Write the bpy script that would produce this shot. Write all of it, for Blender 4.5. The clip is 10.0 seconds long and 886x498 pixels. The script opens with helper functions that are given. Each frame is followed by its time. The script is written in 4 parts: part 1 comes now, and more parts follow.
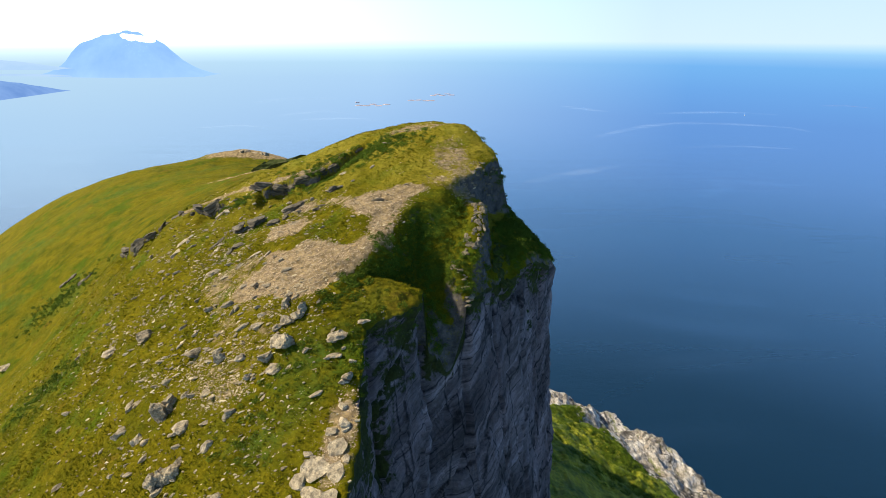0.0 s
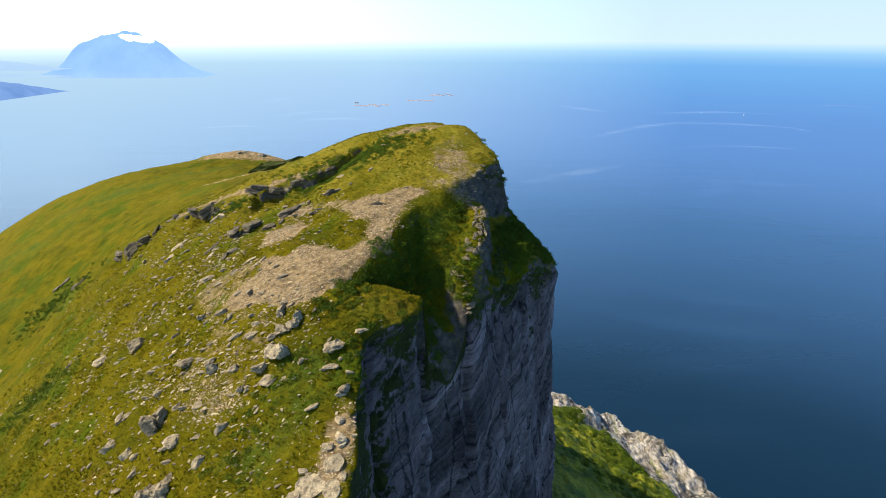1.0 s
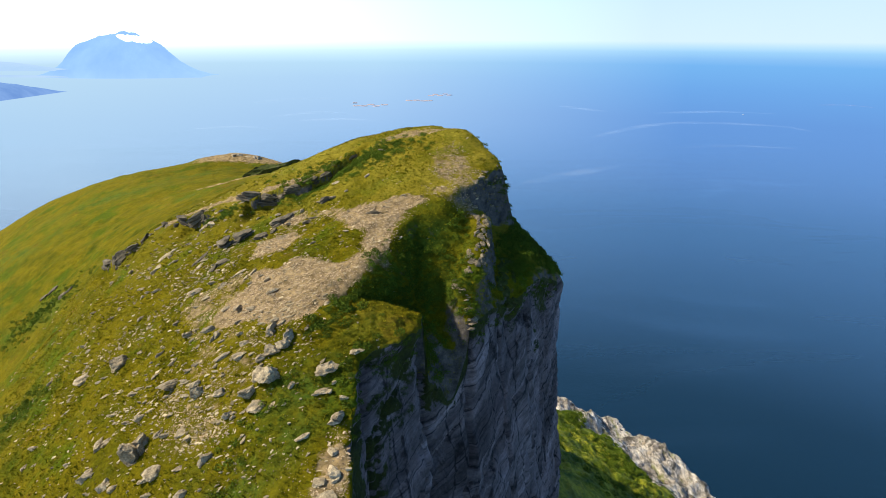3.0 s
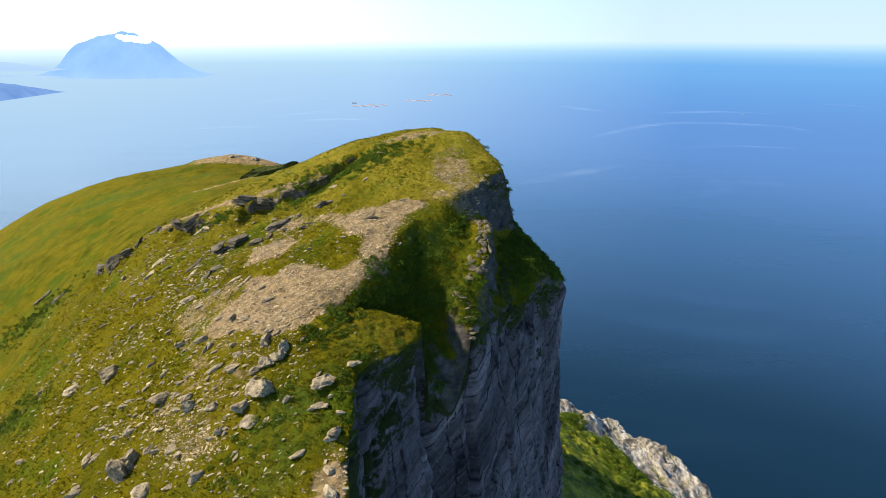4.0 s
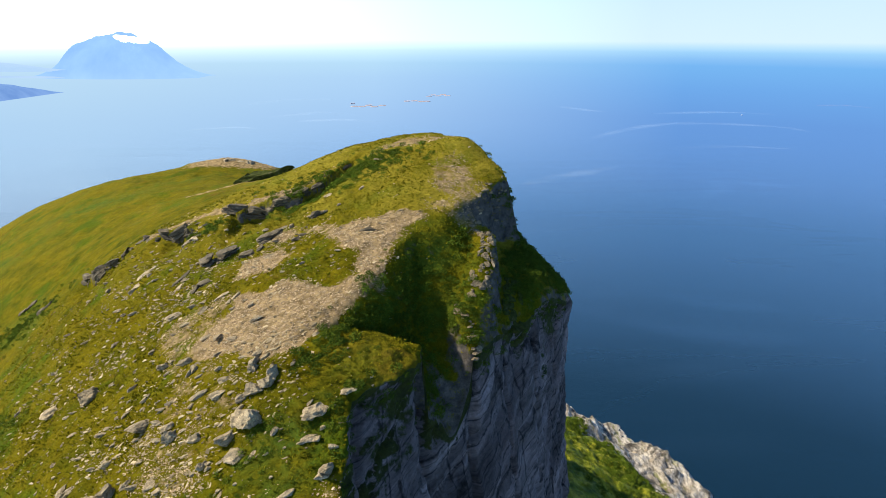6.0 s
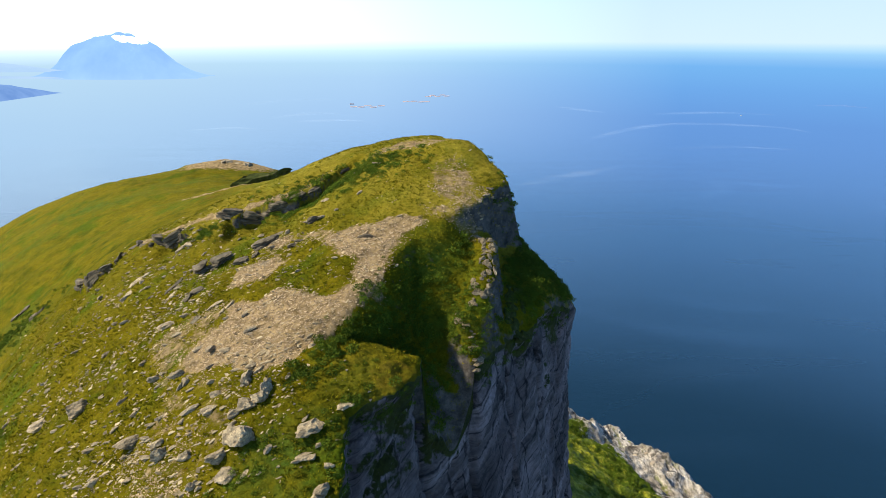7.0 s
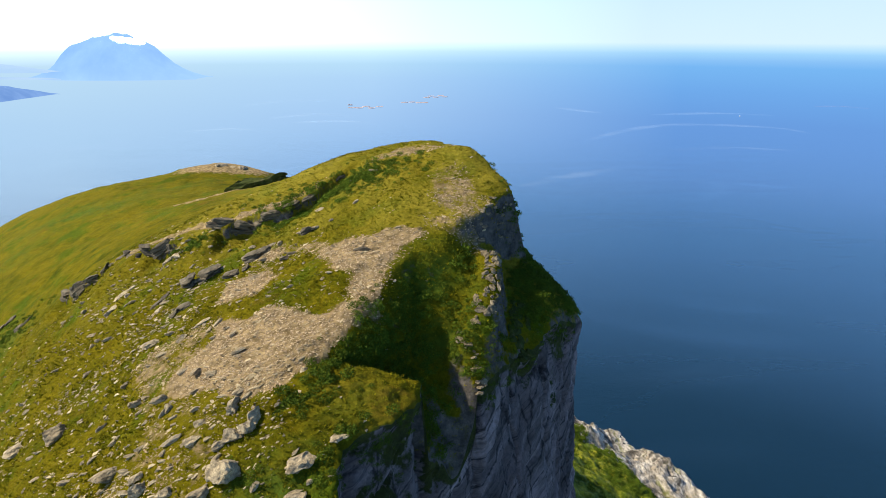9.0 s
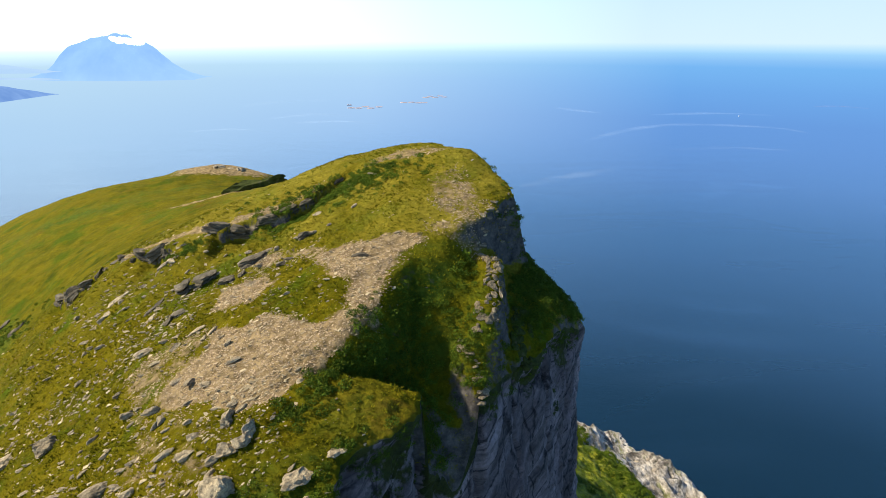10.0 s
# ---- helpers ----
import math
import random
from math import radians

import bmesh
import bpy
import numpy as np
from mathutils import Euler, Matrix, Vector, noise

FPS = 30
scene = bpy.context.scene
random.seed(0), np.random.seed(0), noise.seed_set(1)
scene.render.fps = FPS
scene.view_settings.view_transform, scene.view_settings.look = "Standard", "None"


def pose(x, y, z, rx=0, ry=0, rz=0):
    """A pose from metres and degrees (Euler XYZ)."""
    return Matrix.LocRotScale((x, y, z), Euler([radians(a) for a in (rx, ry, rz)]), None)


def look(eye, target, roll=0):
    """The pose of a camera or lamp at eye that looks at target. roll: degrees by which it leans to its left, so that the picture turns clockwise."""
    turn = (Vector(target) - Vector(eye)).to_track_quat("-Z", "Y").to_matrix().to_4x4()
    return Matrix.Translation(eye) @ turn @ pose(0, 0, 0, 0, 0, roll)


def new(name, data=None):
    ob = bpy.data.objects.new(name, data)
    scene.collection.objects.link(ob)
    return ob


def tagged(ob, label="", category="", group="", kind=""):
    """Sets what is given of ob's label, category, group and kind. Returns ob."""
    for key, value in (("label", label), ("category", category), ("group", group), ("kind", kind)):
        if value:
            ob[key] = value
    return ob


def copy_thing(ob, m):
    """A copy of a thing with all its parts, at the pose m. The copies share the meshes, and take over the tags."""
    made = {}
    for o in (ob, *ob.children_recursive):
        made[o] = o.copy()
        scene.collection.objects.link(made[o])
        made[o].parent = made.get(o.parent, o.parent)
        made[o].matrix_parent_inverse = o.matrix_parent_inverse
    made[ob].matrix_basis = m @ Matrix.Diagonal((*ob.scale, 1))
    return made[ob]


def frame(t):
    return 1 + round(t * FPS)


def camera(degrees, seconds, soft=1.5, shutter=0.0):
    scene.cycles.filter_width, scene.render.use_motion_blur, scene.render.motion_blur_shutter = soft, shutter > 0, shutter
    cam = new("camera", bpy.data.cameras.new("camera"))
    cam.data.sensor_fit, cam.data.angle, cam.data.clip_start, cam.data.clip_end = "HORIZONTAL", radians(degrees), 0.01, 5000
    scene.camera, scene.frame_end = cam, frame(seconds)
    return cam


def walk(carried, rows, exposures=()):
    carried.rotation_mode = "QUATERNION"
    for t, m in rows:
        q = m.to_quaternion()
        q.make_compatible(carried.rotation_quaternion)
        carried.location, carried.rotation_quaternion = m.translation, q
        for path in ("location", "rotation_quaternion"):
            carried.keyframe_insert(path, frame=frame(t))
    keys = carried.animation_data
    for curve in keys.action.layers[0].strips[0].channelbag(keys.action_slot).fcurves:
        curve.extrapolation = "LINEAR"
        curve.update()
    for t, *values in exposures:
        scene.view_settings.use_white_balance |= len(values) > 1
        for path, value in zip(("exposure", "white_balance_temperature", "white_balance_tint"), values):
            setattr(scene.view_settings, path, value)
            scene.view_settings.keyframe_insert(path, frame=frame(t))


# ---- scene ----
# The drone glides level, straight ahead along the cliff edge; sea level is z = 0.
cam = camera(70, 10.0, 0.85)
ROWS = [
    (0.0, 0.0, 0.0, 330.0, 71.5, -0.379, 0.127),
    (0.5, -0.06, 1.613, 329.934, 71.504, -0.346, 0.085),
    (1.0, -0.122, 3.202, 329.89, 71.505, -0.318, 0.048),
    (1.5, -0.185, 4.776, 329.864, 71.504, -0.295, 0.015),
    (2.0, -0.25, 6.342, 329.854, 71.501, -0.276, -0.016),
    (2.5, -0.316, 7.905, 329.857, 71.499, -0.261, -0.045),
    (3.0, -0.383, 9.468, 329.869, 71.498, -0.249, -0.074),
    (3.5, -0.451, 11.035, 329.889, 71.498, -0.241, -0.102),
    (4.0, -0.519, 12.607, 329.914, 71.5, -0.236, -0.131),
    (4.5, -0.588, 14.181, 329.943, 71.505, -0.232, -0.161),
    (5.0, -0.657, 15.757, 329.975, 71.512, -0.231, -0.191),
    (5.5, -0.726, 17.33, 330.008, 71.522, -0.231, -0.224),
    (6.0, -0.795, 18.895, 330.041, 71.534, -0.231, -0.258),
    (6.5, -0.865, 20.444, 330.074, 71.548, -0.232, -0.293),
    (7.0, -0.934, 21.971, 330.107, 71.564, -0.232, -0.329),
    (7.5, -1.004, 23.463, 330.139, 71.58, -0.231, -0.367),
    (8.0, -1.074, 24.911, 330.17, 71.596, -0.228, -0.405),
    (8.5, -1.144, 26.301, 330.202, 71.61, -0.223, -0.443),
    (9.0, -1.215, 27.618, 330.235, 71.622, -0.215, -0.48),
    (9.5, -1.286, 28.846, 330.27, 71.63, -0.203, -0.516),
    (10.0, -1.358, 29.967, 330.308, 71.632, -0.187, -0.55),
]
walk(cam, [(t, pose(x, y, z, rx, ry, rz)) for t, x, y, z, rx, ry, rz in ROWS], [(0.0, 0.6, 6500, 10), (10.0, 0.6, 6500, 10)])

# ---- light ----
SUN_AZ, SUN_EL = -85.0, 43.0          # degrees from +y towards +x; from the left
world = bpy.data.worlds.new("world")
scene.world = world
world.use_nodes = True
wn, wl = world.node_tree.nodes, world.node_tree.links
sky = wn.new("ShaderNodeTexSky")
sky.sky_type, sky.sun_disc = "NISHITA", False
sky.sun_elevation, sky.sun_rotation = radians(SUN_EL), radians(SUN_AZ)
sky.altitude, sky.air_density, sky.dust_density, sky.ozone_density = 300, 1.0, 1.0, 5.0
wn["Background"].inputs[1].default_value = 0.06
lift = wn.new("ShaderNodeSeparateXYZ")
wl.new(wn.new("ShaderNodeTexCoord").outputs["Generated"], lift.inputs[0])
def sky_ramp(*stops):
    """Colours of the summer haze, by the height of the sky (0 at the horizon, 1 overhead)."""
    n = wn.new("ShaderNodeValToRGB")
    e = n.color_ramp.elements
    while len(e) < len(stops):
        e.new(0.5)
    for el, (p, c) in zip(e, stops):
        el.position, el.color = p, (*c, 1)
    wl.new(lift.outputs["Z"], n.inputs[0])
    return n.outputs[0]


much = sky_ramp((0.0, (0.95,) * 3), (0.10, (0.95,) * 3), (0.28, (0.85,) * 3), (0.6, (0.0,) * 3))
tone = sky_ramp((0.0, (0.62, 0.80, 0.94)), (0.06, (0.56, 0.76, 0.95)), (0.08, (0.30, 0.70, 1.32)), (0.12, (0.28, 0.72, 1.42)), (0.25, (0.26, 0.67, 1.36)), (0.4, (0.15, 0.43, 0.98)))
gain = wn.new("ShaderNodeVectorMath")
gain.operation = "SCALE"
sunward = wn.new("ShaderNodeMapRange")         # the sky is brighter towards the sun
for key, value in (("From Min", 0.3), ("From Max", -0.6), ("To Min", 13.0), ("To Max", 24.0)):
    sunward.inputs[key].default_value = value
wl.new(lift.outputs["X"], sunward.inputs[0])
wl.new(sunward.outputs[0], gain.inputs["Scale"])
glow = wn.new("ShaderNodeMix")                 # and whiter
glow.data_type = "RGBA"
glare = wn.new("ShaderNodeMapRange")
for key, value in (("From Min", 0.0), ("From Max", -0.5), ("To Min", 0.0), ("To Max", 0.75)):
    glare.inputs[key].default_value = value
wl.new(lift.outputs["X"], glare.inputs[0])
wl.new(glare.outputs[0], glow.inputs[0])
wl.new(tone, glow.inputs[6])
glow.inputs[7].default_value = (0.80, 0.92, 1.0, 1)
wl.new(glow.outputs[2], gain.inputs[0])
hazy = wn.new("ShaderNodeMix")
hazy.data_type = "RGBA"
wl.new(much, hazy.inputs[0])
wl.new(sky.outputs[0], hazy.inputs[6])
wl.new(gain.outputs[0], hazy.inputs[7])
# below the horizon the open sea goes on, its bright haze painted in typed colours
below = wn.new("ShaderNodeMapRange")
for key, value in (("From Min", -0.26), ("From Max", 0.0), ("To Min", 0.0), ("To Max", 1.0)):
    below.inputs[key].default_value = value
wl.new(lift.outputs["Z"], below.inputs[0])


def air(r, g, b):
    """Linear colour to paint the lit haze, from its red, green and blue in 0 to 255."""
    return tuple(((c / 255 + 0.055) / 1.055) ** 2.4 / 1.437 for c in (r, g, b))


def sea_ramp(*stops):
    n = wn.new("ShaderNodeValToRGB")
    e = n.color_ramp.elements
    while len(e) < len(stops):
        e.new(0.5)
    for el, (p, c) in zip(e, stops):
        el.position, el.color = p, (*c, 1)
    wl.new(below.outputs[0], n.inputs[0])
    return n.outputs[0]


def sky_mix(fac, a, b):
    n = wn.new("ShaderNodeMix")
    n.data_type = "RGBA"
    for value, socket in ((fac, n.inputs[0]), (a, n.inputs[6]), (b, n.inputs[7])):
        wl.new(value, socket)
    return n.outputs[2]


def across(a, b):
    """0 to 1 from direction a to direction b, sideways."""
    n = wn.new("ShaderNodeMapRange")
    for key, value in (("From Min", a), ("From Max", b), ("To Min", 0.0), ("To Max", 1.0)):
        n.inputs[key].default_value = value
    wl.new(lift.outputs["X"], n.inputs[0])
    return n.outputs[0]


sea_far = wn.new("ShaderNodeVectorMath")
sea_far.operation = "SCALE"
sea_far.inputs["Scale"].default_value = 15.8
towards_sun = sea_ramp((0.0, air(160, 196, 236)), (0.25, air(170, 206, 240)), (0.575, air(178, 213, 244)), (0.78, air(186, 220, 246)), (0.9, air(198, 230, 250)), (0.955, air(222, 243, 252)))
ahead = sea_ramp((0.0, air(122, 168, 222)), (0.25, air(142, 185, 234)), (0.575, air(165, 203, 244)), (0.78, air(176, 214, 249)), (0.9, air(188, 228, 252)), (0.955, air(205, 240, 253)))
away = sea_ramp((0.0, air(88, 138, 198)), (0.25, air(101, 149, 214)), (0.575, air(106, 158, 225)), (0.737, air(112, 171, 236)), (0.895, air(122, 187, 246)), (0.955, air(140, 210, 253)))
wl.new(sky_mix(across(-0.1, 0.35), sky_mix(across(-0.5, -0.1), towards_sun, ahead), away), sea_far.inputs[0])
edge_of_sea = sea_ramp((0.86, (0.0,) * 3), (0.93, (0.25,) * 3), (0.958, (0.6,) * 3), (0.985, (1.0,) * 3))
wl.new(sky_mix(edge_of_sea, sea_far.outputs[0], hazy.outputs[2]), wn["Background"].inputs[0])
sun = new("sun", bpy.data.lights.new("sun", "SUN"))
sun.data.energy, sun.data.angle, sun.data.color = 5.0, radians(0.55), (1.0, 0.88, 0.68)
sun_to = Vector((math.sin(radians(SUN_AZ)) * math.cos(radians(SUN_EL)), math.cos(radians(SUN_AZ)) * math.cos(radians(SUN_EL)), math.sin(radians(SUN_EL))))
sun.matrix_world = look((0, 0, 900), Vector((0, 0, 900)) - sun_to)


# ---- noise on arrays ----
def hashed(i, j, k):
    n = (i * 374761393 + j * 668265263 + k * 2147483647 + 1013904223) & 0xFFFFFFFF
    n = ((n ^ (n >> 13)) * 1274126177) & 0xFFFFFFFF
    n = ((n ^ (n >> 16)) * 2246822519) & 0xFFFFFFFF
    return ((n ^ (n >> 15)) & 0xFFFFFF) / float(0xFFFFFF) * 2 - 1


def vnoise(x, y, z=0.0):
    """Smooth value noise, -1 to 1."""
    x, y, z = np.broadcast_arrays(np.asarray(x, float), np.asarray(y, float), np.asarray(z, float))
    i, j, k = (np.floor(a).astype(np.int64) for a in (x, y, z))
    f, g, h = x - i, y - j, z - k
    f, g, h = (a * a * a * (a * (a * 6 - 15) + 10) for a in (f, g, h))
    total = 0.0
    for a in (0, 1):
        for b in (0, 1):
            for c in (0, 1):
                total = total + hashed(i + a, j + b, k + c) * (f if a else 1 - f) * (g if b else 1 - g) * (h if c else 1 - h)
    return total


def fbm(x, y, z=0.0, octaves=4, gain=0.5):
    total, amp = 0.0, 1.0
    for o in range(octaves):
        total = total + amp * vnoise(np.asarray(x) * 2 ** o + 17.3 * o, np.asarray(y) * 2 ** o - 9.1 * o, np.asarray(z) * 2 ** o + 3.7 * o)
        amp *= gain
    return total


def ridged(x, y, z=0.0, octaves=4):
    total, amp = 0.0, 1.0
    for o in range(octaves):
        total = total + amp * (1 - 2 * np.abs(vnoise(np.asarray(x) * 2 ** o + 5.3 * o, np.asarray(y) * 2 ** o, np.asarray(z) * 2 ** o + 8.1 * o)))
        amp *= 0.5
    return total


def smooth(a, b, x):
    t = np.clip((x - a) / (b - a), 0, 1)
    return t * t * (3 - 2 * t)


# ---- the lie of the land ----
KNOLLS = [                            # x, y, width, height
    (-10, 62, 24, 8.6), (-10, 112, 20, 11.6), (0, 146, 22, 16.3), (-45, 75, 30, 11.1), (-45, 115, 26, 8.1), (-42, 150, 26, 14.4), (-85, 120, 34, 6.7), (-80, 165, 36, 21.1),
    (-65, 215, 44, 8.8), (-88, 300, 52, 18.5), (-140, 200, 55, 15.8), (-205, 340, 70, 51.2), (-10, 200, 40, 30.2), (-60, 20, 50, -12.2), (-26, 90, 20, 5.4), (-24, 130, 18, -4.9),
    (12, 128, 18, 5.9), (-110, 150, 34, -13.6), (-95, 303, 14, 5.0)]
FOLDS = [(-140, 260, 50, 15.1), (-40, 190, 24, -7.6), (10, 160, 20, -0.6), (-47, 162, 15, -3.0), (4, 143, 8, -0.6), (4.5, 141, 3.5, 1.6), (-58, 181, 14, -2.8)]
RIM = [(-60, -34), (0, -26), (40, -17), (50, -13.5), (56, -11.4), (60, -10.2), (66, -9.9), (71, -10.5), (75, -10.8), (78, -10.8), (82, -11.6), (84.2, -11.2), (85.6, -9.6), (87.5, -6.4), (90, -4.2), (91.5, -3.4), (93.5, -3), (95, -1.6), (98, 1.2),
       (101, 4.6), (105, 7.5), (110, 11), (115, 14.8), (120, 18.3), (126, 22), (132, 24.4), (138, 24), (150, 19), (170, 14), (200, 8), (260, -10), (420, -60)]
RIM_Y, RIM_X = (np.array(a, float) for a in zip(*RIM))


def ledge_line(x):
    """Where the long rock ledge crosses the slope."""
    return np.interp(x, [-100, -82, -62, -41, -30, -20, 5], [172, 158, 147, 139, 141, 146, 160]) + 1.5 * vnoise(x * 0.15, 4.0) + 0.7 * vnoise(x * 0.6, 9.0)


def land(x, y):
    z = 272.9 + 0.355 * x - 0.04 * (y - 120)
    for a, b, s, k in KNOLLS + FOLDS:
        z = z + k * np.exp(-((x - a) ** 2 + (y - b) ** 2) / (2 * s * s))
    z = z - 1.1 * np.maximum(y - 368, 0) - 0.35 * np.maximum(y - 185, 0) * smooth(-45, 0, x) - 1.0 * np.maximum(y - 236, 0) * smooth(-76, -30, x)
    step = smooth(-100, -84, x) * (1 - smooth(-22, -14, x))
    crop = smooth(-0.35, 0.15, vnoise(x * 0.11, 77.0)) * (0.75 + 0.5 * vnoise(x * 0.33, 71.0))
    z = z + step * 2.9 * crop * (smooth(-0.35, 0.35, y - ledge_line(x)) - smooth(-14, 0, y - ledge_line(x)))
    return z


def bluff_line(y):
    """The upper edge, where the summit breaks off to the green bench."""
    return np.interp(y, [110, 114, 118, 122, 124, 127, 131, 134, 137, 142, 146, 165, 220], [4.0, 5.5, 6.3, 6.5, 7.4, 9.0, 11.2, 9.9, 8.2, 5.6, 3, -6, -40]) + 0.7 * vnoise(y * 0.35, 2.0) + 0.4 * vnoise(y * 1.3, 5.0)


def bench(x, y):
    """The green slope between the upper edge and the big wall."""
    u, v = x / 10, (y - 110) / 10
    z = 295.6 - 0.96 * u + 6.44 * v - 1.6 * u * u - 1.83 * u * v - 1.13 * v * v
    z = z + np.maximum(94.3 - y, 0) * 12 - 3.5 * np.exp(-((x - 0.5) ** 2 + ((y - 96) * 0.6) ** 2) / 8)
    z = z + np.maximum(y - 150, 0) * 0.4 + smooth(119, 127, y) * (1 - smooth(128, 133, y)) * np.maximum(bluff_line(y) - x, 0) * 6 + smooth(128, 133, y) * np.maximum(bluff_line(y) + 2.8 - x, 0) * 4.3 + smooth(110, 119, y) * np.maximum(4 - x, 0) * 0.9
    return z + spine(x, y) - 2.4 * np.exp(-((x - 0.4) / 2.8) ** 2 - ((y - 106.5) / 3.2) ** 2)


def spine(x, y):
    """The rocky spine under the summit: gentle towards the gully, broken off towards the sea."""
    e = x - np.interp(y, [102, 107, 112, 118, 124], [4.6, 6.6, 7.6, 7.4, 7.6]) - 0.5 * vnoise(y * 0.7, 21.0)
    long = smooth(102, 109, y) * (1 - smooth(115.5, 121.5, y))
    crest = 3.9 * np.where(e < 0, np.exp(-(e / 3.2) ** 2), np.exp(-(e / 0.9) ** 2))
    hollow = 3.0 * smooth(0.2, 1.6, e) * (1 - smooth(3.5, 11, e)) * smooth(104, 110, y) * (1 - smooth(126, 136, y))
    return long * crest - hollow


def chute(x, y):
    """Depth of the shaded chute that runs down the bench beside its sunlit rib."""
    u = np.interp(y, [96, 100.5, 104, 108], [5.4, 4.4, 2.5, 0.9]) + 0.35 * vnoise(y * 0.9, 3.0) + 0.3 * vnoise(y * 2.4, 8.0) - x
    return (5.0 + 6.5 * (1 - smooth(96, 101, y))) * (1 - smooth(99.5, 108.0, y)) * smooth(0.0, 1.0, u / (1.0 + 2.6 * smooth(99.5, 103.0, y))) * (1 - smooth(2.2, 8.5, u))


def top(x, y):
    a = land(x, y) + 0.5 * np.exp(-((x + 10.2) / 2.6) ** 2 - ((y - 100.5) / 5) ** 2)
    b = bench(x, y) + np.maximum(-4.5 - x, 0) * 1.5 - chute(x, y)
    soft = 0.45
    d = np.clip((b - a) / soft, -40, 40)
    z = a - soft * np.log1p(np.exp(-d))
    rough = 0.45 * fbm(x * 0.09, y * 0.09, 1.0, 3) + 0.22 * fbm(x * 0.45, y * 0.45, 7.0, 3) + 0.07 * fbm(x * 1.7, y * 1.7, 3.0, 2)
    lush = smooth(-24, -17, x) * smooth(70, 76, y) * (1 - smooth(96, 100, y))
    rough = rough + lush * (0.30 * ridged(x * 0.35 + 0.3 * y, y * 0.42 - 0.2 * x, 2.0, 2) + 0.12 * ridged(x * 1.1, y * 1.1, 6.0, 2))
    rim = np.maximum(np.interp(y, RIM_Y, RIM_X) - x, 0)
    return z + rough - (0.5 + 2.4 * smooth(97, 104, y) * (1 - smooth(122, 132, y))) * np.exp(-rim / 1.8)


# ---- meshes ----
def sheet(name, grid, material):
    """A mesh from a grid of points (rows, columns, 3)."""
    r, c = grid.shape[:2]
    idx = np.arange(r * c).reshape(r, c)
    quads = np.stack([idx[:-1, :-1], idx[:-1, 1:], idx[1:, 1:], idx[1:, :-1]], -1).reshape(-1, 4)
    return mesh_from(name, grid.reshape(-1, 3), quads, material)


def mesh_from(name, verts, faces, material, flat=False):
    me = bpy.data.meshes.new(name)
    verts, faces = np.asarray(verts, np.float32), np.asarray(faces, np.int32)
    k = faces.shape[1]
    me.vertices.add(len(verts))
    me.vertices.foreach_set("co", verts.ravel())
    me.loops.add(faces.size)
    me.loops.foreach_set("vertex_index", faces.ravel())
    me.polygons.add(len(faces))
    me.polygons.foreach_set("loop_start", np.arange(0, faces.size, k, dtype=np.int32))
    me.polygons.foreach_set("loop_total", np.full(len(faces), k, np.int32))
    me.polygons.foreach_set("use_smooth", np.full(len(faces), not flat, bool))
    me.update(calc_edges=True)
    me.materials.append(material)
    return new(name, me)


def attribute(ob, name, values):
    a = ob.data.attributes.new(name, "FLOAT", "POINT")
    a.data.foreach_set("value", np.asarray(values, np.float32).ravel())


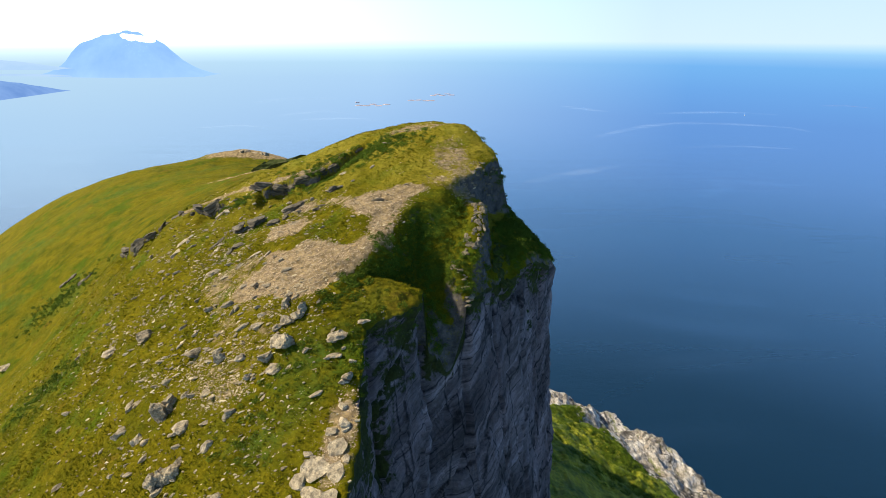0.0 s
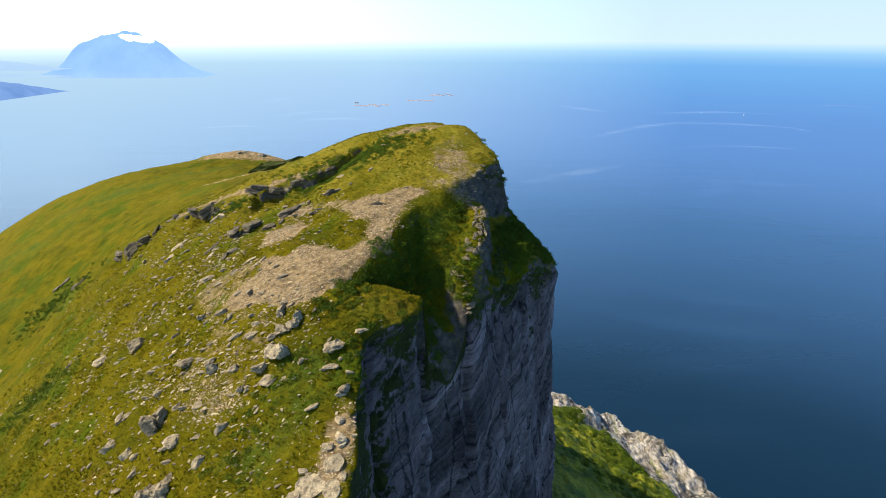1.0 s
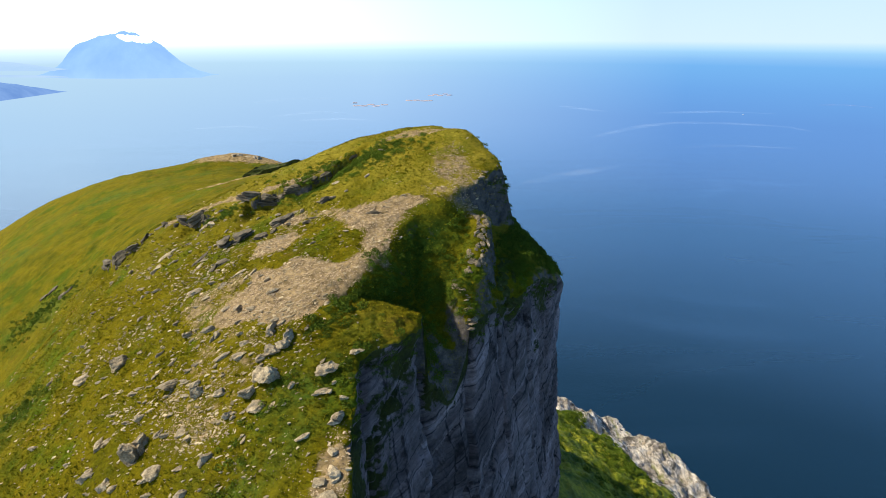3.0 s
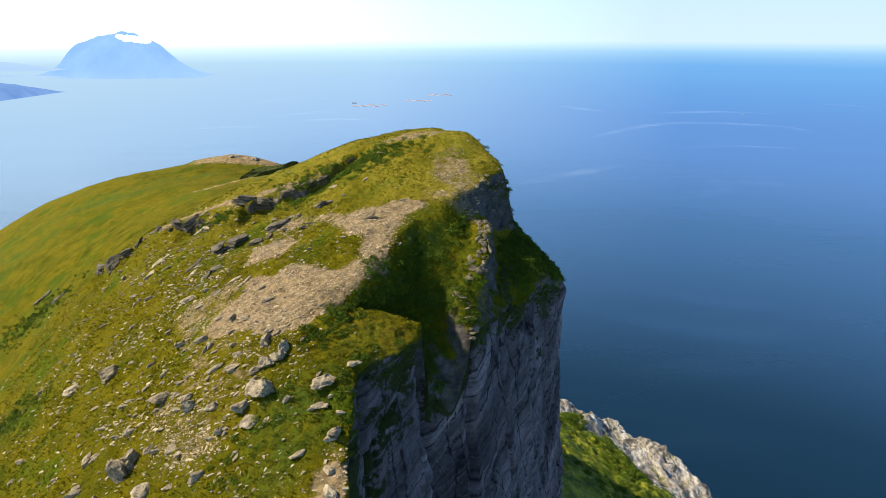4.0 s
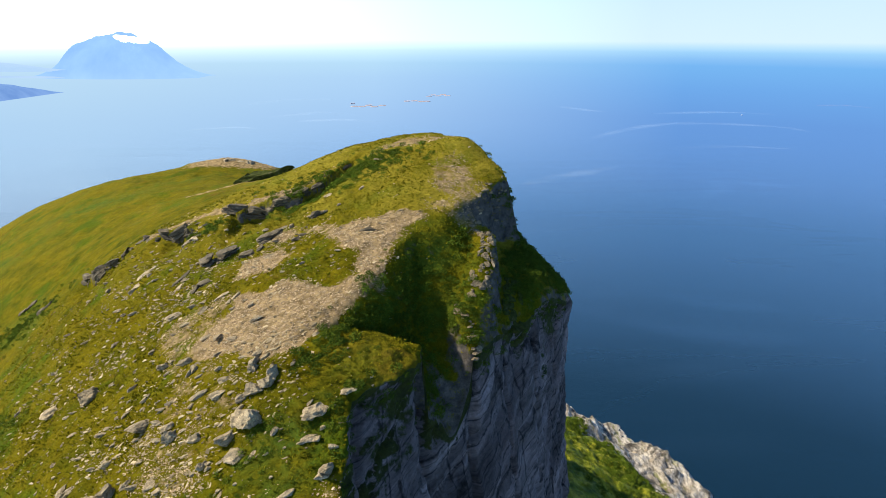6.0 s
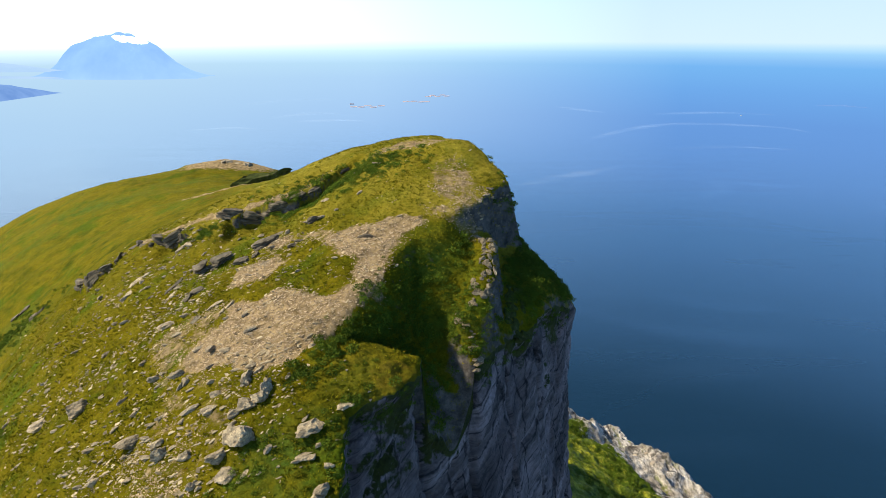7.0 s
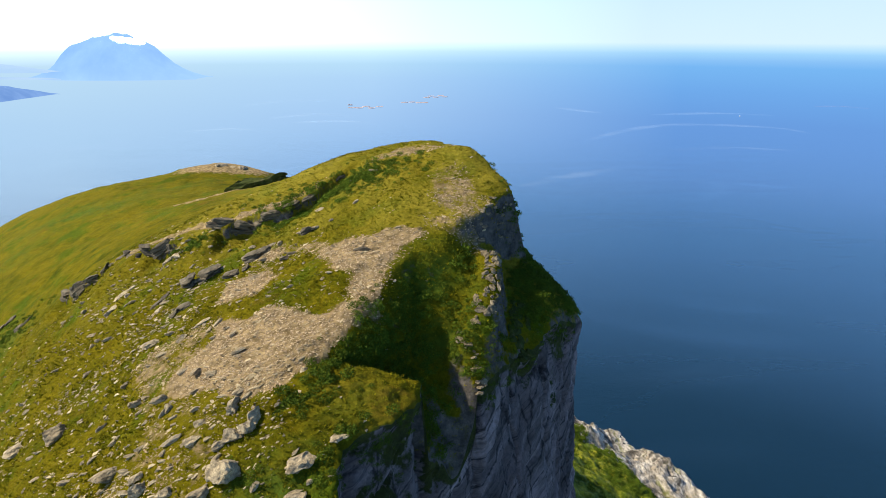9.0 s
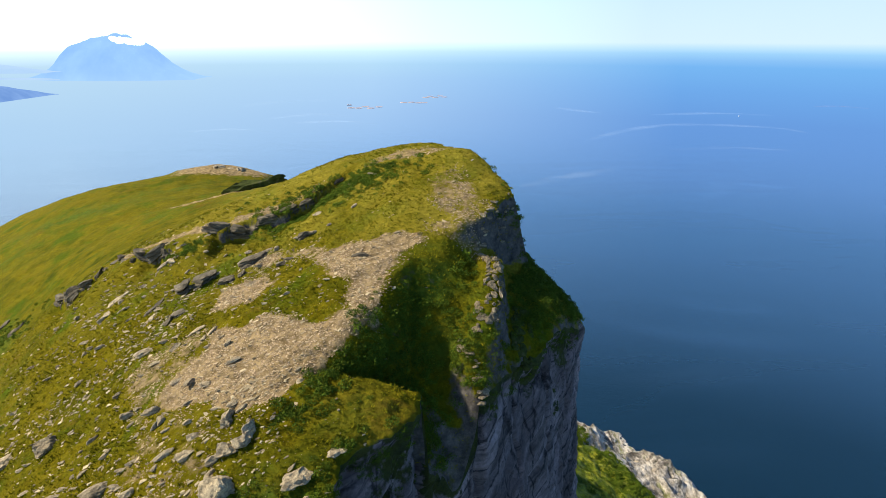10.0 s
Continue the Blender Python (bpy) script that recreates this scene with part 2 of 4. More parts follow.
# ---- materials ----
class Nodes:
    """Short hand for a node material."""

    def __init__(self, name, roughness=0.8, specular=0.3):
        self.material = bpy.data.materials.new(name)
        self.material.use_nodes = True
        self.tree = self.material.node_tree
        self.bsdf = self.tree.nodes["Principled BSDF"]
        self.bsdf.inputs["Roughness"].default_value = roughness
        self.bsdf.inputs["Specular IOR Level"].default_value = specular
        self.place = self.add("ShaderNodeTexCoord").outputs["Object"]

    def add(self, kind, **values):
        n = self.tree.nodes.new(kind)
        for key, value in values.items():
            n.inputs[key.replace("_", " ")].default_value = value
        return n

    def link(self, a, b):
        self.tree.links.new(a, b)

    def scaled(self, scale, turn=(0, 0, 0)):
        m = self.add("ShaderNodeMapping", Scale=scale, Rotation=[radians(t) for t in turn])
        self.link(self.place, m.inputs["Vector"])
        return m.outputs[0]

    def noise(self, scale, detail=4.0, rough=0.55, vector=None, distortion=0.0):
        n = self.add("ShaderNodeTexNoise", Scale=scale, Detail=detail, Roughness=rough, Distortion=distortion)
        self.link(vector or self.place, n.inputs["Vector"])
        return n.outputs["Fac"]

    def cells(self, scale, vector=None, feature="F1"):
        n = self.add("ShaderNodeTexVoronoi", Scale=scale)
        n.feature = feature
        self.link(vector or self.place, n.inputs["Vector"])
        return n

    def ramp(self, fac, *stops):
        n = self.add("ShaderNodeValToRGB")
        e = n.color_ramp.elements
        while len(e) < len(stops):
            e.new(0.5)
        for el, (p, c) in zip(e, stops):
            el.position, el.color = p, ((*c, 1) if isinstance(c, tuple) else (c, c, c, 1))
        self.link(fac, n.inputs[0])
        return n.outputs[0]

    def mix(self, fac, a, b, blend="MIX"):
        n = self.tree.nodes.new("ShaderNodeMix")
        n.data_type, n.blend_type = "RGBA", blend
        for socket, value in ((n.inputs[0], fac), (n.inputs[6], a), (n.inputs[7], b)):
            if isinstance(value, (int, float)):
                socket.default_value = value
            elif isinstance(value, tuple):
                socket.default_value = (*value, 1)
            else:
                self.link(value, socket)
        return n.outputs[2]

    def math(self, op, a, b=0.0):
        n = self.tree.nodes.new("ShaderNodeMath")
        n.operation = op
        for socket, value in zip(n.inputs, (a, b)):
            if isinstance(value, (int, float)):
                socket.default_value = value
            else:
                self.link(value, socket)
        return n.outputs[0]

    def value(self, name):
        n = self.add("ShaderNodeAttribute")
        n.attribute_name = name
        return n.outputs["Fac"]

    def upness(self):
        n = self.add("ShaderNodeSeparateXYZ")
        self.link(self.add("ShaderNodeNewGeometry").outputs["Normal"], n.inputs[0])
        return n.outputs["Z"]

    def bump(self, height, strength=0.5, distance=0.1, normal=None):
        n = self.add("ShaderNodeBump", Strength=strength, Distance=distance)
        self.link(height, n.inputs["Height"])
        if normal:
            self.link(normal, n.inputs["Normal"])
        self.link(n.outputs[0], self.bsdf.inputs["Normal"])
        return n.outputs[0]

    def colour(self, c):
        if isinstance(c, tuple):
            self.bsdf.inputs["Base Color"].default_value = (*c, 1)
        else:
            self.link(c, self.bsdf.inputs["Base Color"])
        return self.material


def turf_colour(n):
    """Mountain heath: olive grass with ochre, russet and fresh green patches."""
    broad = n.noise(0.03, 5, 0.6)
    mid = n.noise(0.16, 6, 0.66)
    streak = n.noise(0.9, 5, 0.65, n.scaled((0.35, 1.0, 1.0), (0, 0, -35)))
    fine = n.noise(2.2, 6, 0.75)
    c = n.ramp(mid, (0.30, (0.046, 0.064, 0.003)), (0.45, (0.106, 0.104, 0.004)), (0.58, (0.165, 0.136, 0.005)), (0.75, (0.09, 0.112, 0.004)))
    c = n.mix(n.ramp(broad, (0.42, 0.0), (0.62, 0.6)), c, (0.172, 0.139, 0.005))
    c = n.mix(n.ramp(n.noise(0.08, 5, 0.65, n.scaled((1, 1, 1), (0, 0, 40))), (0.52, 0.0), (0.64, 0.75)), c, (0.06, 0.11, 0.005))
    c = n.mix(n.ramp(n.noise(0.12, 5, 0.65, n.scaled((1, 1.7, 1), (0, 0, -20))), (0.60, 0.0), (0.70, 0.6)), c, (0.14, 0.085, 0.012))
    c = n.mix(0.45, c, n.ramp(streak, (0.3, 0.6), (0.5, 0.95), (0.7, 1.3)), "MULTIPLY")
    return n.mix(0.75, c, n.ramp(fine, (0.32, 0.42), (0.5, 0.85), (0.68, 1.3)), "MULTIPLY")


def rock_colour(n, dark=(0.10, 0.098, 0.095), light=(0.34, 0.32, 0.29)):
    c = n.ramp(n.noise(0.7, 6, 0.65), (0.3, dark), (0.55, tuple((a + b) / 2 for a, b in zip(dark, light))), (0.75, light))
    return n.mix(0.6, c, n.ramp(n.noise(4.0, 5, 0.7), (0.3, 0.5), (0.65, 1.15)), "MULTIPLY")


def make_turf():
    n = Nodes("turf", 1.0, 0.03)
    c = turf_colour(n)
    grassy = n.math("MULTIPLY", n.value("lush"), n.ramp(n.noise(0.13, 6, 0.7), (0.4, 0.0), (0.58, 1.0)))
    c = n.mix(grassy, c, n.mix(0.8, (0.065, 0.115, 0.014), n.ramp(n.noise(0.8, 6, 0.72), (0.3, 0.4), (0.65, 1.25)), "MULTIPLY"))
    straw = n.math("MULTIPLY", n.value("dry"), n.ramp(n.noise(0.1, 5, 0.65), (0.35, 0.25), (0.6, 1.0)))
    c = n.mix(n.math("MULTIPLY", straw, 0.8), c, n.mix(0.8, (0.30, 0.25, 0.03), n.ramp(n.noise(1.1, 6, 0.72), (0.3, 0.45), (0.65, 1.2)), "MULTIPLY"))
    stones = n.cells(0.9)
    gravel = n.mix(0.8, n.ramp(n.noise(0.5, 4, 0.6), (0.3, (0.31, 0.222, 0.108)), (0.7, (0.44, 0.33, 0.175))), n.ramp(stones.outputs["Distance"], (0.1, 1.1), (0.5, 0.75), (0.75, 0.4)), "MULTIPLY")
    edge = n.math("ADD", n.value("scree"), n.math("MULTIPLY", n.math("SUBTRACT", n.noise(0.45, 7, 0.75), 0.5), 1.7))
    c = n.mix(n.ramp(edge, (0.40, 0.0), (0.60, 1.0)), c, gravel)
    bare = n.math("ADD", n.upness(), n.math("MULTIPLY", n.math("SUBTRACT", n.noise(0.6, 5, 0.7), 0.5), 0.5))
    c = n.mix(n.ramp(bare, (0.34, 1.0), (0.48, 0.0)), c, rock_colour(n, (0.055, 0.05, 0.046), (0.23, 0.208, 0.182)))
    n.bump(n.math("ADD", n.noise(2.2, 6, 0.7), n.math("MULTIPLY", n.noise(9.0, 3, 0.7), 0.4)), 1.0, 0.5)
    return n.colour(c)


def make_cliff():
    n = Nodes("cliff rock", 0.85, 0.25)

    def on_wall(first, second, k, q):
        v = n.add("ShaderNodeCombineXYZ")
        n.link(n.math("MULTIPLY", n.value(first), k), v.inputs[0])
        n.link(n.math("MULTIPLY", n.value(second), q), v.inputs[1])
        return v.outputs[0]
    beds, fine_beds = on_wall("bed", "dip", 0.32, 0.05), on_wall("bed", "dip", 1.5, 0.16)
    tall = on_wall("along", "deep", 0.30, 0.035)
    c = n.ramp(n.noise(1.0, 6, 0.65, beds), (0.32, (0.095, 0.081, 0.077)), (0.5, (0.21, 0.172, 0.175)), (0.68, (0.385, 0.318, 0.32)))
    c = n.mix(0.75, c, n.ramp(n.noise(1.0, 6, 0.7, fine_beds), (0.34, 0.55), (0.5, 0.95), (0.68, 1.25)), "MULTIPLY")
    c = n.mix(n.ramp(n.noise(0.06, 4, 0.6), (0.50, 0.0), (0.66, 0.5)), c, (0.25, 0.18, 0.18))
    c = n.mix(0.5, c, n.ramp(n.noise(1.0, 6, 0.68, tall), (0.36, 0.5), (0.5, 0.95), (0.66, 1.25)), "MULTIPLY")
    c = n.mix(n.ramp(n.noise(1.4, 6, 0.7, tall), (0.60, 0.0), (0.70, 0.7)), c, (0.035, 0.036, 0.032))
    c = n.mix(1.0, c, n.ramp(n.noise(1.0, 4, 0.6, on_wall("bed", "dip", 0.11, 0.018)), (0.38, 0.5), (0.5, 0.95), (0.62, 1.3)), "MULTIPLY")
    jag = n.math("MULTIPLY", n.math("SUBTRACT", n.noise(0.8, 5, 0.7), 0.5), 0.09)
    for vector, low, wide_by in ((on_wall("bed", "dip", 0.3, 0.02), 0.3, 0.03), (on_wall("bed", "dip", 0.9, 0.06), 0.6, 0.05), (on_wall("along", "deep", 0.2, 0.02), 0.25, 0.025)):
        seams = n.cells(1.0, vector, "DISTANCE_TO_EDGE").outputs["Distance"]
        c = n.mix(1.0, c, n.ramp(n.math("ADD", seams, jag), (0.0, low), (wide_by, 1.0)), "MULTIPLY")
    c = n.mix(0.7, c, n.ramp(n.noise(1.5, 8, 0.75), (0.34, 0.6), (0.5, 1.0), (0.64, 1.25)), "MULTIPLY")
    seep = n.math("MULTIPLY", n.ramp(n.noise(0.55, 4, 0.6, tall), (0.55, 0.0), (0.68, 1.0)), 0.35)
    mossy = n.math("ADD", n.math("ADD", n.math("ADD", n.value("green"), seep), n.math("MULTIPLY", n.upness(), 0.35)), n.math("MULTIPLY", n.math("SUBTRACT", n.noise(0.7, 6, 0.7), 0.5), 0.9))
    c = n.mix(n.ramp(mossy, (0.48, 0.0), (0.6, 1.0)), c, n.mix(0.8, n.ramp(n.noise(0.4, 5, 0.6), (0.3, (0.025, 0.036, 0.008)), (0.7, (0.075, 0.085, 0.012))), n.ramp(n.noise(2.5, 5, 0.7), (0.3, 0.4), (0.7, 1.2)), "MULTIPLY"))
    n.bump(n.math("ADD", n.math("ADD", n.noise(1.0, 8, 0.7, fine_beds), n.math("MULTIPLY", n.noise(1.6, 8, 0.75), 1.6)), n.math("MULTIPLY", n.noise(3.0, 7, 0.7, tall), 0.4)), 1.0, 0.45)
    return n.colour(c)


def make_sea():
    """Deep water: blue from below, and the sky in its gloss."""
    n = Nodes("sea water", 0.5, 0.0)
    c = n.ramp(n.noise(0.0016, 4, 0.6), (0.35, (0.0008, 0.0135, 0.030)), (0.7, (0.0011, 0.0175, 0.038)))
    ripple = n.math("ADD", n.noise(0.09, 6, 0.65, n.scaled((1, 1.8, 1), (0, 0, 25))), n.math("MULTIPLY", n.noise(0.4, 4, 0.6), 0.4))
    waves = n.add("ShaderNodeBump", Strength=0.3, Distance=1.0)
    n.link(ripple, waves.inputs["Height"])
    gloss = n.add("ShaderNodeBsdfGlossy")
    streak = n.noise(0.0011, 6, 0.6, n.scaled((1, 3.2, 1), (0, 0, 14)), 0.8)
    n.link(n.ramp(streak, (0.35, 0.24), (0.6, 0.28), (0.75, 0.32)), gloss.inputs["Roughness"])
    n.link(waves.outputs[0], gloss.inputs["Normal"])
    share = n.add("ShaderNodeFresnel", IOR=1.75)
    current = n.math("ABSOLUTE", n.math("SUBTRACT", n.noise(0.0009, 3, 0.55, n.scaled((1, 2.2, 1), (0, 0, -20)), 1.2), 0.5))
    slick = n.math("MULTIPLY", n.ramp(current, (0.0, 1.0), (0.03, 0.0)), n.ramp(n.noise(0.0016, 3, 0.6), (0.48, 0.0), (0.62, 1.0)))
    both = n.add("ShaderNodeMixShader")
    n.link(n.math("MULTIPLY", share.outputs[0], n.math("ADD", 1.0, n.math("MULTIPLY", slick, 0.45))), both.inputs[0])
    n.link(n.bsdf.outputs[0], both.inputs[1])
    n.link(gloss.outputs[0], both.inputs[2])
    hazed = n.add("ShaderNodeMixShader")                # far off the water fades out to the painted haze behind
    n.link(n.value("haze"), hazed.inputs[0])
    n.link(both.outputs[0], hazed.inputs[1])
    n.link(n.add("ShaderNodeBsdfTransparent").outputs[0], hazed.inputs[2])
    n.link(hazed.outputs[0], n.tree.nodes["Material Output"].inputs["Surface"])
    return n.colour(c)


TURF, CLIFF, SEA = make_turf(), make_cliff(), make_sea()

# ---- headland ----
run = np.concatenate([np.arange(-60, 52, 2.0), np.arange(52, 92, 0.24), np.arange(92, 96, 0.12), np.arange(96, 140, 0.24), np.arange(140, 150, 0.4), np.arange(150, 200, 0.8), np.arange(200, 421, 2.0)])
ex, ey = np.interp(run, RIM_Y, RIM_X), run.copy()
kernel = np.exp(-np.linspace(-2, 2, 9) ** 2)
ex = np.convolve(np.pad(ex, 4, mode="edge"), kernel / kernel.sum(), "valid")
ex = ex + (0.8 * vnoise(ey * 0.22, 1.5) + 0.45 * vnoise(ey * 0.8, 6.5) + 0.2 * vnoise(ey * 2.3, 2.5)) * smooth(0, 3, np.abs(ey - 94))
inland = np.concatenate([np.arange(0, 12, 0.3), np.arange(12, 75, 0.42), np.arange(75, 140, 1.0), np.arange(140, 300, 2.5), np.arange(300, 720, 14)])
gx = ex[:, None] - inland[None, :]
gy = np.repeat(ey[:, None], len(inland), 1)
gz = top(gx, gy)
gz[:, 0] -= 0.3


GRAVEL_BEDS = [                       # outlines of the bare patches, and how bare
    (1.0, [(-33, 96.5), (-35, 99), (-30.4, 107.3), (-24.6, 106.4), (-15.5, 103.6), (-12.4, 105.2), (-10.2, 106.5), (-9.4, 102.8), (-13, 100.4), (-15.2, 96.5), (-18.6, 91), (-23.7, 90.5)]),
    (1.0, [(-19, 119.5), (-14, 120.3), (-6.3, 119), (-3.0, 117.4), (-6.2, 114.7), (-7.4, 111), (-8.9, 108.2), (-9.6, 105), (-12.6, 105), (-11.8, 109.2), (-16.6, 113.7)]),
    (0.85, [(-34, 114.5), (-33.8, 119), (-28.2, 120.8), (-25.5, 116), (-28.2, 112.9)]),
    (0.46, [(-44, 106), (-39.5, 111.5), (-32, 108.5), (-30, 98), (-37, 95)]),
    (0.6, [(-32.5, 125.2), (-31.5, 128), (-24, 125), (-18, 122), (-18, 119), (-24, 122)]),
    (0.36, [(-36, 95), (-27, 93), (-24, 84), (-27, 76), (-35, 74), (-38, 82)])]


def in_bed(x, y, outline):
    """Metres inside (+) or outside (-) an outline."""
    near, inside = np.full(np.shape(x), 1e9), np.zeros(np.shape(x), bool)
    for (a, b), (c, d) in zip(outline, outline[1:] + outline[:1]):
        t = np.clip(((x - a) * (c - a) + (y - b) * (d - b)) / ((c - a) ** 2 + (d - b) ** 2), 0, 1)
        near = np.minimum(near, np.hypot(x - a - t * (c - a), y - b - t * (d - b)))
        crosses = ((b > y) != (d > y)) & (x < a + (y - b) * (c - a) / (d - b if d != b else 1e-9))
        inside = inside ^ crosses
    return np.where(inside, near, -near)


def scree(x, y):
    """How bare and stony the ground is, 0 to 1."""
    def blob(a, b, ra, rb, turn):
        c, s = math.cos(radians(turn)), math.sin(radians(turn))
        u, v = ((x - a) * c + (y - b) * s) / ra, (-(x - a) * s + (y - b) * c) / rb
        return np.exp(-(u * u + v * v) ** 1.5)
    m = np.maximum.reduce([blob(2, 128, 4.5, 11, 15) * 0.55, blob(1, 120.5, 6, 2.5, 0) * 0.5, blob(-12.5, 66, 2.5, 8, -5) * 0.75,
                           blob(-92, 296, 22, 12, 10), blob(-72, 226, 14, 7, 10), blob(-6, 146, 9, 3, 0) * 0.6])
    for bare, outline in GRAVEL_BEDS:
        m = np.maximum(m, bare * smooth(-1.8, 1.4, in_bed(x, y, outline) + 1.1 * fbm(x * 0.25, y * 0.25, 15.0, 3)))
    strip = 0.75 * np.exp(-((y - ledge_line(x) - 2.0) / 1.8) ** 2) * smooth(-80, -60, x) * (1 - smooth(-30, -16, x))
    return np.maximum(m, strip)


ground = sheet("ground", np.stack([gx, gy, gz], -1)[::-1], TURF)
tagged(ground, "olive-green heath and gravel on top of the headland", "ground", kind="structure")
attribute(ground, "scree", scree(gx, gy)[::-1])
attribute(ground, "dry", (smooth(104, 136, gy + 0.35 * gx + 12 * vnoise(gx * 0.05, gy * 0.05, 3.0)) * smooth(-75, -35, gx) * (1 - smooth(-9, -5, gx) * (1 - smooth(117, 121, gy))) + 0.12 * smooth(170, 220, gy) * (1 - smooth(-75, -35, gx)) + 0.75 * np.exp(-((gx + 9) / 5) ** 2 - ((gy - 89) / 4) ** 2))[::-1])

green_hollows = [(-158, 227, 26, 9), (-130, 250, 30, 8), (-79, 111, 7, 5), (-112, 170, 12, 9), (-20, 140, 10, 4), (-24, 69, 5, 6), (-1, 110, 6, 7), (-17, 78, 4, 8), (-150, 190, 20, 8), (-100, 262, 14, 4)]
attribute(ground, "lush", sum(0.9 * np.exp(-((gx - a) / r) ** 2 - ((gy - b) / q) ** 2) for a, b, r, q in green_hollows)[::-1])

# wall below the rim
tx, ty = np.gradient(ex), np.gradient(ey)
wide = np.exp(-np.linspace(-2, 2, 31) ** 2)
nx, ny = (np.convolve(np.pad(a, 15, mode="edge"), wide / wide.sum(), "valid") for a in (ty, -tx))
nl = np.hypot(nx, ny)
nx, ny = nx / nl, ny / nl
drop = np.concatenate([np.arange(0, 72, 0.28), np.arange(72, 120, 1.5), np.arange(120, 330, 8.0)])
s_, d_ = np.meshgrid(np.concatenate([[0], np.cumsum(np.hypot(np.diff(ex), np.diff(ey)))]), drop, indexing="ij")
px, py = ex[:, None] + 0 * d_, ey[:, None] + 0 * d_
zr = gz[:, :1]
fade = smooth(0, 3, d_)
even = np.interp(run, RIM_Y, np.concatenate([[0], np.cumsum(np.hypot(np.diff(RIM_X), np.diff(RIM_Y)))]))[:, None] + 0 * d_
low = 300 - (zr - d_)
tilt = even * 0.68 + low * 0.73
warp = fbm(s_ * 0.04, d_ * 0.04, 21.0, 2)


def broken(step, shift, wobble):
    """Beds that break back sharply: a saw across the tilted strata."""
    a = tilt * step + wobble * warp + shift
    return a - np.floor(a)


def crack(a, width):
    return np.exp(-(np.abs(a - np.floor(a) - 0.5) / width) ** 2)


upright = s_ * 0.10 + 0.012 * d_ + 0.5 * fbm(s_ * 0.05, d_ * 0.015, 31.0, 3)
disp = 0.9 * ridged(tilt * 0.05, (even * 0.73 - low * 0.68) * 0.012, 2.0, 3) + 0.4 * fbm(even * 0.25, d_ * 0.04, 5.0, 3) + 0.34 * fbm(tilt * 0.9, (even * 0.73 - low * 0.68) * 0.3, 4.0, 4) + 0.10 * fbm(even * 1.3, d_ * 1.3, 14.0, 3)
disp = disp + (0.6 * (broken(0.13, 0.0, 0.12) - 0.5) + 0.3 * (broken(0.42, 0.3, 0.2) - 0.5)) * smooth(-0.35, 0.3, vnoise(s_ * 0.08, d_ * 0.06, 41.0))
disp = disp - 1.1 * crack(upright, 0.04) - 0.5 * crack(upright * 2.7 + 0.3, 0.05) * smooth(-0.1, 0.3, vnoise(s_ * 0.1, d_ * 0.05, 51.0)) - 0.7 * crack(tilt * 0.09 + 0.2 * warp, 0.02)
batter = 0.05 + 0.08 * smooth(96, 100, py) * (1 - smooth(114, 126, py))
sheer = 1 - 0.45 * smooth(108, 122, py)
out = fade * (disp - 1.6) + sheer * (batter * np.minimum(d_, 60) + 0.05 * d_) + 0.45 * np.maximum(d_ - 140, 0)
out = out - 5.5 * np.exp(-((py - 93.6) / 1.5) ** 2) * smooth(1, 9, d_)
wall = np.stack([px + nx[:, None] * out, py + ny[:, None] * out, zr - d_], -1)
cliff = sheet("cliff_face", wall, CLIFF)
attribute(cliff, "green", np.exp(-d_ / (3.5 + 42 * (1 - smooth(82, 92, py)) + 3 * smooth(108, 125, py))) * (0.75 + 0.6 * fbm(s_ * 0.2, d_ * 0.12, 61.0, 3)))
attribute(cliff, "bed", tilt + 0.25 * warp)
attribute(cliff, "dip", even * 0.73 - low * 0.68)
attribute(cliff, "along", even + 0.7 * warp)
attribute(cliff, "deep", low)
tagged(cliff, "sheer grey-violet rock wall with slanting strata", "cliff", kind="structure")

# ---- coast below ----
cx, cy = np.meshgrid(np.concatenate([np.arange(-40, 60, 8.0), np.arange(60, 231, 1.2)]), np.concatenate([np.arange(-200, 340, 12.0), np.arange(340, 576, 1.2)]), indexing="ij")
shore_u = np.interp(-0.53 * cx + 0.85 * cy, [100, 200, 220, 245, 260, 280, 300, 314, 322, 334, 345, 352, 358, 377, 394, 404, 416, 440], [346, 379, 386, 393, 395, 402, 403, 403, 397, 399, 405, 404, 386, 388, 390, 383, 384, 376])
sea_way = shore_u + 2.5 * fbm(cx * 0.05, cy * 0.05, 3.0, 3) + 1.2 * vnoise(cx * 0.3, cy * 0.3, 5.0) - (0.85 * cx + 0.53 * cy)
cz = np.where(sea_way < 34, sea_way * 0.36, 12.2 + (sea_way - 34) * 0.5)
rocky = smooth(-6, 2, sea_way) * (1 - smooth(36, 66, sea_way))
cz = cz + rocky * (5.0 * ridged(cx * 0.026, cy * 0.026, 1.0, 5) + 2.2 * np.abs(fbm(cx * 0.14, cy * 0.14, 2.0, 4))) + smooth(34, 70, sea_way) * (3 * fbm(cx * 0.05, cy * 0.05, 8.0, 3) + 1.2 * fbm(cx * 0.25, cy * 0.25, 6.0, 3))
cz = np.maximum(np.minimum(cz, 150), np.minimum(0.22 * sea_way - 1.0, 9.0))


